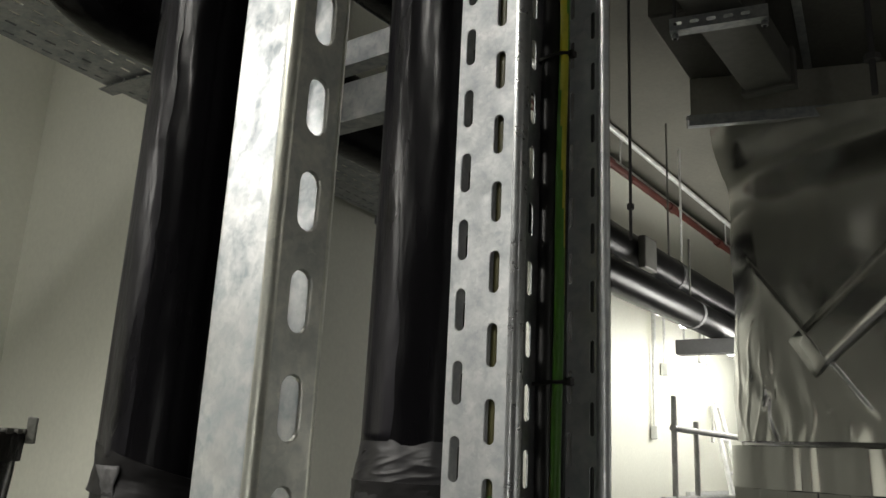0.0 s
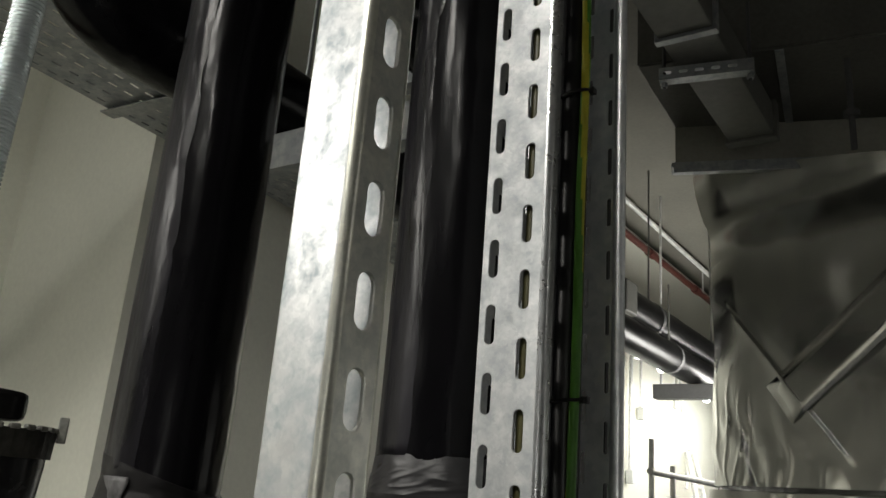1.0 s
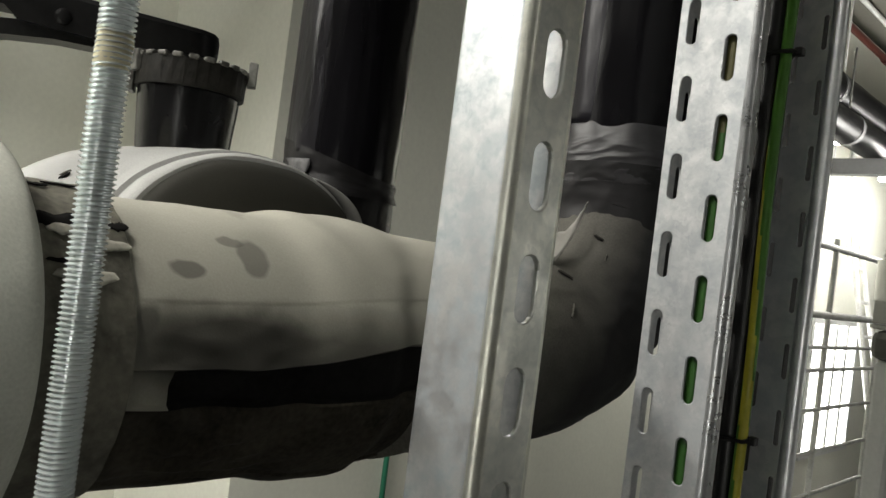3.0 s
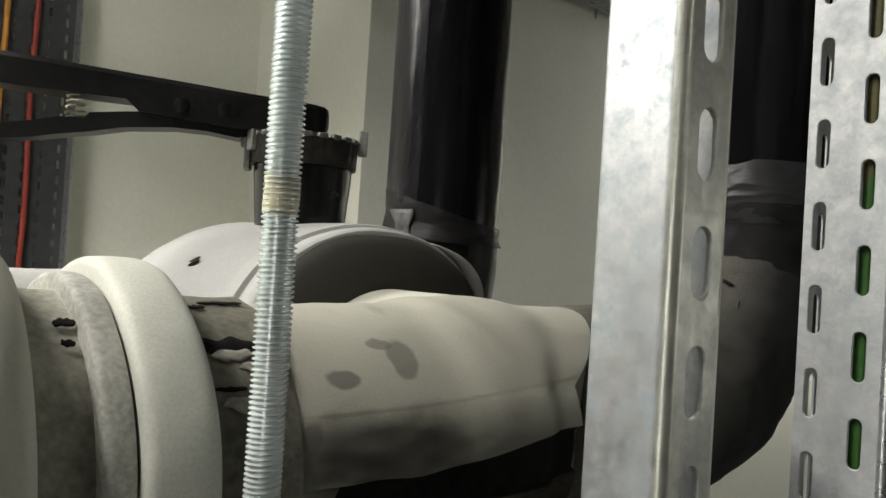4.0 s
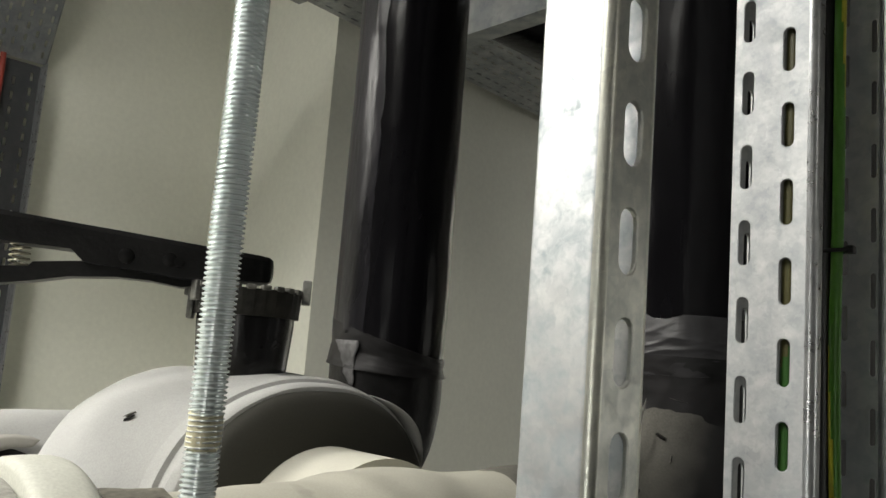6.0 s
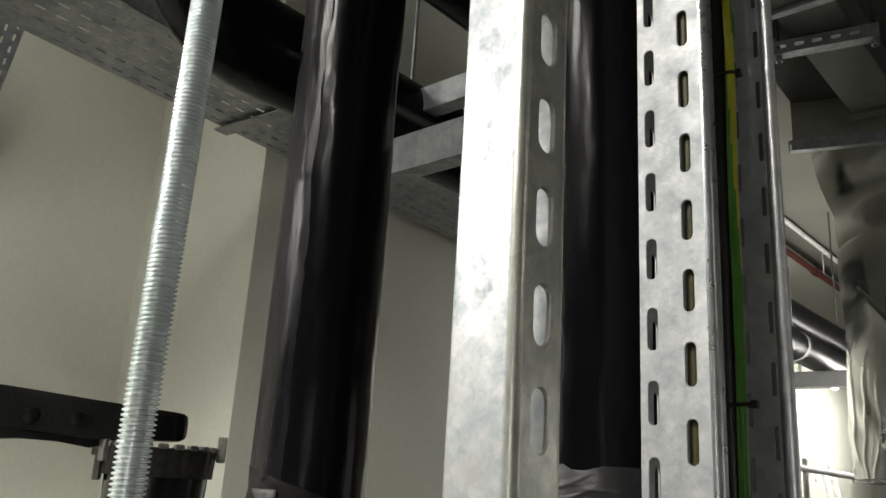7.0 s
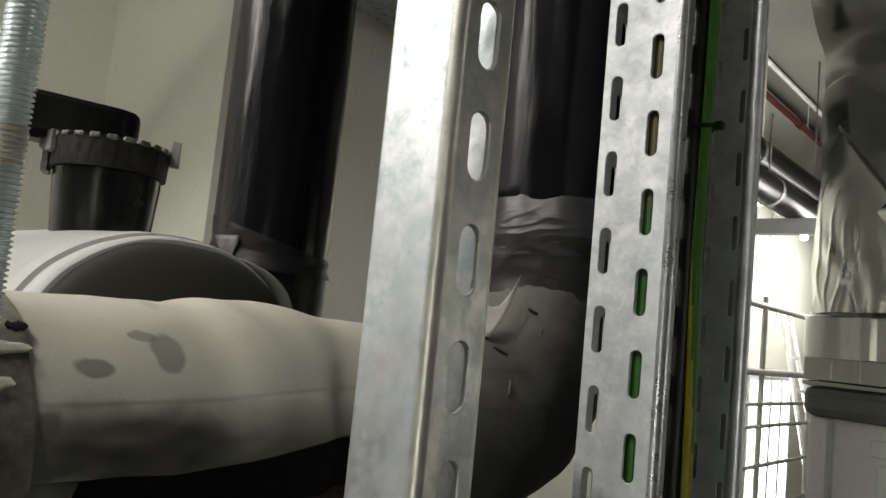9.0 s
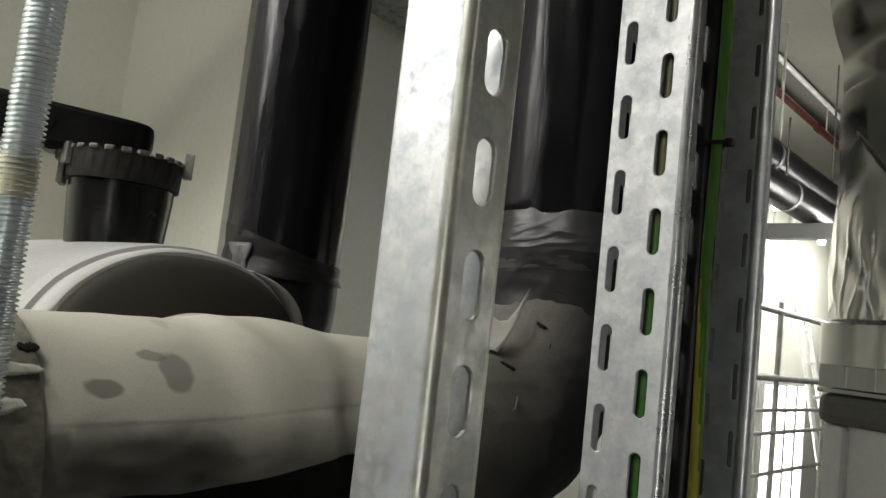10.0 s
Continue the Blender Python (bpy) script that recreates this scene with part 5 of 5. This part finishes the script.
# ---------------------------------------------------------------- far end: services along the long wall
def G(d, off, z):
    """A place d metres along the long wall from its corner, off metres out from it."""
    return Vector((EX + PX * d + QX * off, EY + PY * d + QY * off, z))


def far_services():
    t = thing("red_pipe", G(6, 0.12, 3.6), "red painted sprinkler pipe under the ceiling along the wall", "pipe")
    run = part("pipe", tube(bmesh.new(), [G(2.0, 0.16, 3.60), G(11.5, 0.16, 3.60)], 0.024, 14), RED_PAINT, t, smooth=True)
    for d in (3.0, 4.1, 5.2, 6.3, 7.4):
        part("coupling", tube(bmesh.new(), [G(d - 0.05, 0.16, 3.60), G(d + 0.05, 0.16, 3.60)], 0.033, 14), RED_PAINT, run, smooth=True)
        part("hanger", tube(bmesh.new(), [G(d + 0.2, 0.16, 3.63), G(d + 0.2, 0.16, ROOF + 0.015)], 0.006, 6), STEEL, t)
    t = thing("conduit_run", G(6, 0.08, 3.7), "pale steel conduit run under the ceiling", "conduit")
    for k, (o, z) in enumerate(((0.06, 3.72), (0.25, 3.745))):
        part("conduit", tube(bmesh.new(), [G(1.5, o, z), G(11.5, o, z)], 0.018, 10), STEEL, t, smooth=True)
    for k, (o, z, r) in enumerate(((0.50, 2.86, 0.10), (0.62, 2.63, 0.085))):
        t = thing("black_pipe_run", G(5, o, z), "long black insulated pipe hung along the wall", "insulated pipe", "black pipe runs")
        part("jacket", tube(bmesh.new(), line(G(1.6, o, z), G(11.6, o, z), 60), r, 28, True, 0.004, 5), MATT_BLACK, t, smooth=True)
        for d in (3.1, 4.4, 5.7, 6.8, 7.9):
            part("clip", tube(bmesh.new(), [G(d - 0.02, o, z), G(d + 0.02, o, z)], r + 0.004, 28), AHU_DARK, t)
            part("hanger", tube(bmesh.new(), [G(d, o, z + r), G(d, o, z + r + 0.35 if k else ROOF + 0.015)], 0.006, 6), DUCT, t)
    t = thing("junction_box", G(2.5, 0.55, 2.98), "small grey box on the pipe hanger", "junction box")
    part("box", cube(G(2.47, 0.62, 2.83), (0.16, 0.04, 0.17), 60, 0.008), DUCT, t)
    # dark cross bearer with small bright lamps
    t = thing("pipe_bearer", G(3.4, 0.5, 2.46), "dark steel channel bearer under the black pipes", "strut channel")
    part("channel", cube(G(3.55, 0.66, 2.50), (0.09, 0.56, 0.09), 60, 0.004), AHU_DARK, t)
    for o in (0.42, 0.90):
        part("hanger", tube(bmesh.new(), [G(3.55, o, 2.50), G(3.55, o, ROOF + 0.015)], 0.008, 6), STEEL, t)
    for d, o, z in ((2.95, 0.50, 2.62), (3.20, 0.545, 2.585), (4.6, 0.4, 2.6)):
        t = thing("bulkhead_lamp", G(d, o, z), "small round lit lamp hung under the pipes", "lamp", "small lamps at the far end")
        part("globe", revolve(bmesh.new(), G(d, o, z), UP, [(-0.022, 0.008), (-0.016, 0.022), (0, 0.028), (0.014, 0.024), (0.02, 0.012)], 16), SPOT_GLOW, t, "lit globe", smooth=True)
        part("cap", revolve(bmesh.new(), G(d, o, z), UP, [(0.018, 0.02), (0.03, 0.02), (0.045, 0.012)], 16), AHU_DARK, t)
        part("stem", tube(bmesh.new(), [G(d, o, z + 0.04), G(d, o, z + 0.16)], 0.005, 6), AHU_DARK, t)
    # things hung on the bright wall
    for d, z0, z1, w in ((4.05, 2.0, 2.95, 0.03), (4.25, 2.45, 2.95, 0.02)):
        t = thing("wall_conduit", G(d, 0.02, z0), "thin pale conduit drop on the wall", "conduit", "conduit drops")
        part("conduit", tube(bmesh.new(), [G(d, 0.03, z0), G(d, 0.03, z1)], w * 0.5, 8), STEEL, t, smooth=True)
        part("end_box", cube(G(d, 0.035, z0), (w * 2.2, 0.05, 0.09), 60, 0.006), AHU, t)
    for d, z, s in ((5.05, 2.78, 0.2), (5.3, 2.15, 0.17)):
        t = thing("wall_bracket", G(d, 0.05, z), "small grey pipe bracket on the wall", "bracket", "wall brackets")
        bm = bmesh.new()
        for a, b_ in ((-0.5, 0.0), (0.5, 0.0)):
            tube(bm, [G(d + a * s, 0.05, z - s), G(d + a * s * 0.25, 0.05, z + s * 0.6), G(d, 0.05, z + s * 0.8)], 0.014, 8)
        part("strap", bm, STEEL, t, smooth=True)
    # guard rail and ladder
    t = thing("guard_rail", G(3.2, 0.8, 0), "grey tubular guard rail standing on the floor", "guard rail")
    for d in (2.30, 2.60, 3.4, 4.1):
        part("post", tube(bmesh.new(), [G(d, 0.8, 0), G(d, 0.8, 2.10 if d < 2.4 else 2.0)], 0.013, 10), STEEL, t, smooth=True)
    for z, r in ((1.955, 0.016), (1.64, 0.018), (1.49, 0.010), (1.385, 0.010), (1.20, 0.010), (1.0, 0.010), (0.8, 0.010)):
        part("rail", tube(bmesh.new(), [G(2.15 if z == 1.64 else 2.28, 0.8, z), G(4.2, 0.8, z)], r, 10), STEEL, t, smooth=True)
    t = thing("step_ladder", G(5.2, 0.45, 0), "pale step ladder leaning at the wall", "ladder")
    for k in (-0.17, 0.17):
        part("stile", tube(bmesh.new(), [G(5.1 + k * 1.2, 0.6, 0), G(5.1 + k * 0.5, 0.12, 2.25)], 0.02, 8), STEEL, t)
    for i in range(8):
        f = (i + 1) / 9
        part("rung", tube(bmesh.new(), [G(5.1 - 0.2 + 0.12 * f, 0.6 - 0.48 * f, 2.25 * f), G(5.1 + 0.2 - 0.12 * f, 0.6 - 0.48 * f, 2.25 * f)], 0.014, 8), STEEL, t)
    # bright window panes low on the wall
    w = thing("window_1", G(5.25, 0.02, 0.55), "bright window low on the long wall", "window", kind="structure")
    for i in range(4):
        d = 4.86 + i * 0.26
        part("pane", cube(G(d, 0.012, 1.08), (0.20, 0.01, 0.95), 60), DAYLIGHT, w, "bright glowing pane")
    for i in range(5):
        part("mullion", cube(G(4.73 + i * 0.26, 0.02, 1.08), (0.05, 0.03, 1.02), 60, 0.004), AHU, w)
    for z in (0.58, 1.58):
        part("frame", cube(G(5.25, 0.02, z), (1.1, 0.034, 0.05), 60, 0.004), AHU, w)


far_services()
# unseen area lamp without a fitting, stands in for the bay's lighting
area_lamp("far_bay_fill", G(4.3, 0.95, 2.40), G(4.2, 0.0, 2.6), 3.2, 0.25, 48, (1, 0.98, 0.92))

# ---------------------------------------------------------------- foil clad duct and air handling unit
FL = Vector((0.913, 3.50, 0))
FD = Vector((0.583, -0.813, 0))
FN = Vector((0.813, 0.583, 0))      # away from the camera


def FP(h, z, out=0.0):
    return FL + FD * h - FN * out + UP * z


def foil_left(z):
    return foil_side(z) + 0.06 * max(0.0, z - 2.76) ** 1.3


def foil_side(z):
    if z > 3.03:
        return -0.019 - (z - 3.03) * 0.08
    if z > 2.80:
        return 0.056 - (z - 2.80) * 0.326
    return 0.053 - 0.014 * min(1, (2.8 - z) / 0.5) + 0.006 * math.sin(z * 11)


def foil_out(h, z):
    o = 0.10 * math.sin(min(1.0, max(0, h - foil_left(z)) / 0.22) * math.pi / 2) - 0.04
    # a lapped sheet edge runs down across the face: sharp on its upper side, easing away below
    k = (h - 0.17) * 0.78 - (2.63 - z) * 0.62          # distance above the lap
    along = (h - 0.17) * 0.62 + (2.63 - z) * 0.78
    fade = smooth_step(along / 0.08) * smooth_step((0.86 - along) / 0.1)
    o += fade * (0.010 * math.exp(k / 0.04) if k < 0 else 0.010 * math.exp(-(k / 0.005) ** 2))
    low = max(0.0, min(1.0, (2.45 - z) / 0.3))
    o += low * 0.004 * math.sin(h * 42 + 2.2 * math.sin(z * 9) + 3 * noise.noise(Vector((h * 3, z * 3, 1)))) * math.exp(-max(0, h - 0.36) * 6)
    o += low * 0.005 * abs(noise.noise(Vector((h * 13, z * 5, 4)))) * math.exp(-max(0, h - 0.5) * 3)
    for h0, amp, wd, ph, top in ((0.115, 0.010, 0.012, 0.0, 2.45), (0.185, 0.012, 0.010, 1.3, 2.36), (0.235, 0.009, 0.008, 2.6, 2.28), (0.31, -0.008, 0.012, 0.7, 2.25), (0.43, 0.006, 0.010, 4.0, 2.12), (0.62, 0.006, 0.014, 2.0, 2.05)):
        o += 0.6 * amp * math.exp(-((h - h0 - 0.022 * math.sin(z * 8 + ph) - 0.012 * math.sin(z * 21 + ph)) / wd) ** 2) * max(0.0, min(1.0, (top - z) / 0.12))
    o += 0.007 * max(0, 1 - (z - 1.9) / 0.1) * math.sin(h * 33 + 1.2) * (1 if z < 2.0 else 0)
    o += 0.012 * noise.noise(Vector((h * 3, z * 3, 7))) + 0.006 * noise.noise(Vector((h * 8, z * 4, 3)))
    bulge = math.exp(-((z - 2.98) / 0.12) ** 2)
    return o - 0.05 * bulge + 0.10 * max(0.0, z - 2.76) ** 1.3


def foil_duct():
    t = thing("foil_duct", FP(0.6, 1.6, -0.3), "duct drop wrapped in creased aluminium foil cladding", "duct")
    bm = bmesh.new()
    nh, nz = 210, 210
    g = []
    for j in range(nz + 1):
        l = foil_left(1.895 + 1.34 * j / nz)
        row = []
        for i in range(nh + 1):
            h = l + (1.5 - l) * (i / nh) ** 1.25
            z = 1.895 + (1.34 - 0.205 * max(0, h)) * j / nz      # the top slopes down under the flange
            row.append(bm.verts.new(FP(h, z, foil_out(h, z))))
        g.append(row)
    for j in range(nz):
        for i in range(nh):
            bm.faces.new((g[j][i], g[j][i + 1], g[j + 1][i + 1], g[j + 1][i]))
    back = []
    for j in range(nz + 1):
        z = 1.895 + 1.0 * j / nz
        back.append((bm.verts.new(FP(foil_left(z) + 0.02, z, -0.6)), bm.verts.new(FP(1.5, z, -0.6))))
    for j in range(nz):
        bm.faces.new((g[j][0], back[j][0], back[j + 1][0], g[j + 1][0]))
        bm.faces.new((g[j][nh], back[j][1], back[j + 1][1], g[j + 1][nh]))
        bm.faces.new((back[j][0], back[j][1], back[j + 1][1], back[j + 1][0]))
    part("cladding", bm, FOIL, t, "creased shiny foil cladding", smooth=True)
    # folded cover strap ends
    for a, b_, wd in (((0.43, 2.185), (1.19, 2.75), 0.175),):
        bm = bmesh.new()
        va, vb = Vector(a), Vector(b_)
        d = (vb - va).normalized()
        nrm = Vector((-d.y, d.x))
        rows = []
        for i in range(13):
            p = va.lerp(vb, i / 12)
            rows.append([bm.verts.new(FP(*(p + nrm * wd * (k / 4 - 0.5)), 0.075 - 0.006 * k / 4 + 0.003 * noise.noise(Vector((i * 0.7, k, 2))))) for k in range(5)])
        for r0, r1 in zip(rows[:-1], rows[1:]):
            for k in range(4):
                bm.faces.new((r0[k], r0[k + 1], r1[k + 1], r1[k]))
        ob = part("fold_strap", bm, FOIL, t, "folded foil strap", smooth=True)
        ob.modifiers.new("thickness", "SOLIDIFY").thickness = 0.002
    # clamp band with rounded end
    bm = bmesh.new()
    prof = [(0.052, -0.3), (0.050, -0.06), (0.050, 0.0)] + [(0.230 - 0.180 * math.cos(radians(5 * i)), 0.068 * math.sin(radians(5 * i))) for i in range(1, 18)] + [(0.245 + 0.015 * i, 0.068) for i in range(85)] + [(1.52, -0.3)]
    rows = []
    for z in (1.722, 1.728, 1.765, 1.80, 1.835, 1.872, 1.878):
        rows.append([bm.verts.new(FP(h, z, o + (0.016 * noise.noise(Vector((h * 7, z * 1.2, 5))) + 0.003 * noise.noise(Vector((h * 24, z * 2, 1))) if o > 0.0675 else 0))) for h, o in prof])
    for r0, r1 in zip(rows[:-1], rows[1:]):
        for k in range(len(prof) - 1):
            bm.faces.new((r0[k], r0[k + 1], r1[k + 1], r1[k]))
    ob = part("clamp_band", bm, BAND, t, "bright metal clamp band", smooth=True)
    ob.modifiers.new("thickness", "SOLIDIFY").thickness = 0.006
    skirt = part("collar", cube(FP(0.80, 1.683, -0.03), (1.40, 0.04, 0.09), -54.4, 0.004), FOIL, t)
    for i in range(12):
        h = 0.09 + i * 0.12
        part("skirt_tab", cube(FP(h + 0.055, 1.683, 0.02 + 0.003 * (i % 3)), (0.1192, 0.05, 0.085), -54.4, 0.0025, 0), FOIL, skirt)


foil_duct()


def air_unit():
    t = thing("air_handling_unit", FP(0.8, 0, -0.4), "grey panelled air handling unit standing on the floor", "air handling unit")
    yaw = -54.4
    part("top_ledge", cube(FP(0.80, 1.628, -0.25), (1.44, 0.60, 0.018), yaw, 0.006), FOIL, t, "thin bright top flange")
    part("top_frame", cube(FP(0.80, 1.562, -0.25), (1.42, 0.62, 0.112), yaw, 0.032), DUCT, t, "rounded dull metal top frame")
    part("corner_post", cube(FP(0.150, 0.752, -0.02), (0.09, 0.12, 1.505), yaw, 0.02), AHU, t, "rounded corner post")
    part("body", cube(FP(0.80, 0.785, -0.25), (1.38, 0.50, 1.49), yaw, 0.006), AHU, t)
    for i in range(2):
        panel = part("panel", cube(FP(0.66 + i * 0.62, 0.72, 0.012), (0.56, 0.02, 1.30), yaw, 0.008), AHU, t, "flat access panel")
        part("panel_trim", cube(FP(0.66 + i * 0.62, 1.425, 0.014), (0.6, 0.03, 0.06), yaw, 0.006), AHU, panel)
        part("panel_handle", cube(FP(0.43 + i * 0.62, 0.9, 0.035), (0.03, 0.03, 0.14), yaw, 0.006), AHU_DARK, panel)
    part("plinth", cube(FP(0.80, 0.02, -0.25), (1.40, 0.46, 0.04), yaw), AHU_DARK, t)


air_unit()


def upper_duct():
    # large insulated duct with a cream fascia under its far edge
    t = thing("insulated_duct", (1.3, 2.8, 3.32), "large dark insulated duct close under the ceiling", "duct")
    bm = bmesh.new()
    plan = [(0.52, 2.70), (0.77, 3.205), (2.35, 2.86), (2.2, 2.12)]
    lo = [bm.verts.new((x, y, 3.32)) for x, y in plan]
    hi = [bm.verts.new((x, y, 3.62)) for x, y in plan]
    bm.faces.new(lo)
    bm.faces.new(hi)
    for k in range(4):
        bm.faces.new((lo[k], lo[(k + 1) % 4], hi[(k + 1) % 4], hi[k]))
    bmesh.ops.bevel(bm, geom=list(bm.edges), offset=0.008, segments=2, affect="EDGES")
    part("body", bm, DUCT_WRAP, t)
    for k in (0.25, 0.62):
        x0, y0 = 0.52 + 1.68 * k, 2.70 - 0.58 * k
        part("strap", cube((x0 + 0.17, y0 + 0.33, 3.316), (0.03, 0.72, 0.005), -22, 0.001), ZINC_FAR, t)
    for x, y in ((0.66, 2.72), (2.15, 2.3)):
        part("hanger", tube(bmesh.new(), [(x, y, 3.33), (x, y, ROOF + 0.015)], 0.008, 8), STEEL, t)
    t = thing("duct_fascia", (1.3, 3.1, 3.13), "dim cream fascia with a pale metal flange under the duct", "duct fascia")
    part("board", cube((1.545, 3.03, 3.226), (1.60, 0.05, 0.185), -12.3, 0.003), FASCIA, t)
    part("flange", cube((1.53, 2.99, 3.122), (1.62, 0.09, 0.022), -12.3, 0.006), ZINC_FAR, t, "pale metal flange")
    part("flange_lip", cube((1.53, 2.945, 3.110), (1.62, 0.006, 0.045), -12.3, 0.002), ZINC_FAR, t)
    for x in (0.80, 2.28):
        part("hanger", tube(bmesh.new(), [(x, 3.19 - (x - 0.8) * 0.218, 3.31), (x, 3.19 - (x - 0.8) * 0.218, 3.33)], 0.02, 8), STEEL, t)
    # branch duct that passes under it, on a slotted bearer
    t = thing("branch_duct", (0.60, 2.2, 3.16), "dull galvanised branch duct resting on a hung bearer", "duct")
    mid = Vector((0.775, 2.555, 3.225)) - U * 0.15
    part("body", cube(mid, (1.20, 0.165, 0.13), 60, 0.004), DUCT, t)
    part("joint", cube(mid - U * 0.22, (0.03, 0.19, 0.155), 61, 0.003), ZINC_FAR, t)
    part("end_collar", cube(mid + U * 0.59, (0.05, 0.19, 0.155), 61, 0.003), DUCT, t)
    t = thing("duct_bearer", (0.68, 2.39, 3.10), "slotted galvanised channel bearer hung under the branch duct", "strut channel")
    bm = bmesh.new()
    o = Vector((0.545, 2.425, 3.112))
    d = Vector((0.955, -0.30, 0)).normalized()
    slotted(bm, o, UP, 0.041, d, 0.29, [(0, 0.041, 0.0205, 0.04)], 0.05, 0.012, 0.028, 0.0025)
    part("web", bm, ZINC_FAR, t)
    for z in (0.002, 0.039):
        part("flange", cube(o + d * 0.145 + Vector((0.006, 0.02, z)), (0.29, 0.041, 0.003), -17.4), ZINC_FAR, t)
    for k in (0.012, 0.275):
        p = o + d * k + Vector((0.01, 0.025, 0))
        part("hanger", tube(bmesh.new(), [(p.x, p.y, 3.09), (p.x, p.y, ROOF + 0.015)], 0.006, 8), AHU_DARK, t, smooth=True)
        part("nut", tube(bmesh.new(), [(p.x, p.y, 3.095), (p.x, p.y, 3.11)], 0.011, 6), ZINC_FAR, t)
    for (x, y, z, r) in ((0.50, 3.05, 2.60, 0.006), (1.22, 2.60, 2.98, 0.011)):
        t = thing("hanger_rod", (x, y, z), "dark threaded rod hung from the ceiling", "threaded rod", "bare hanger rods")
        part("rod", tube(bmesh.new(), [(x, y, z), (x, y, ROOF + 0.015)], r, 8), AHU_DARK, t, smooth=True)
        part("nut", tube(bmesh.new(), [(x, y, z + 0.12), (x, y, z + 0.14)], r * 2.4, 6), AHU_DARK, t)


upper_duct()
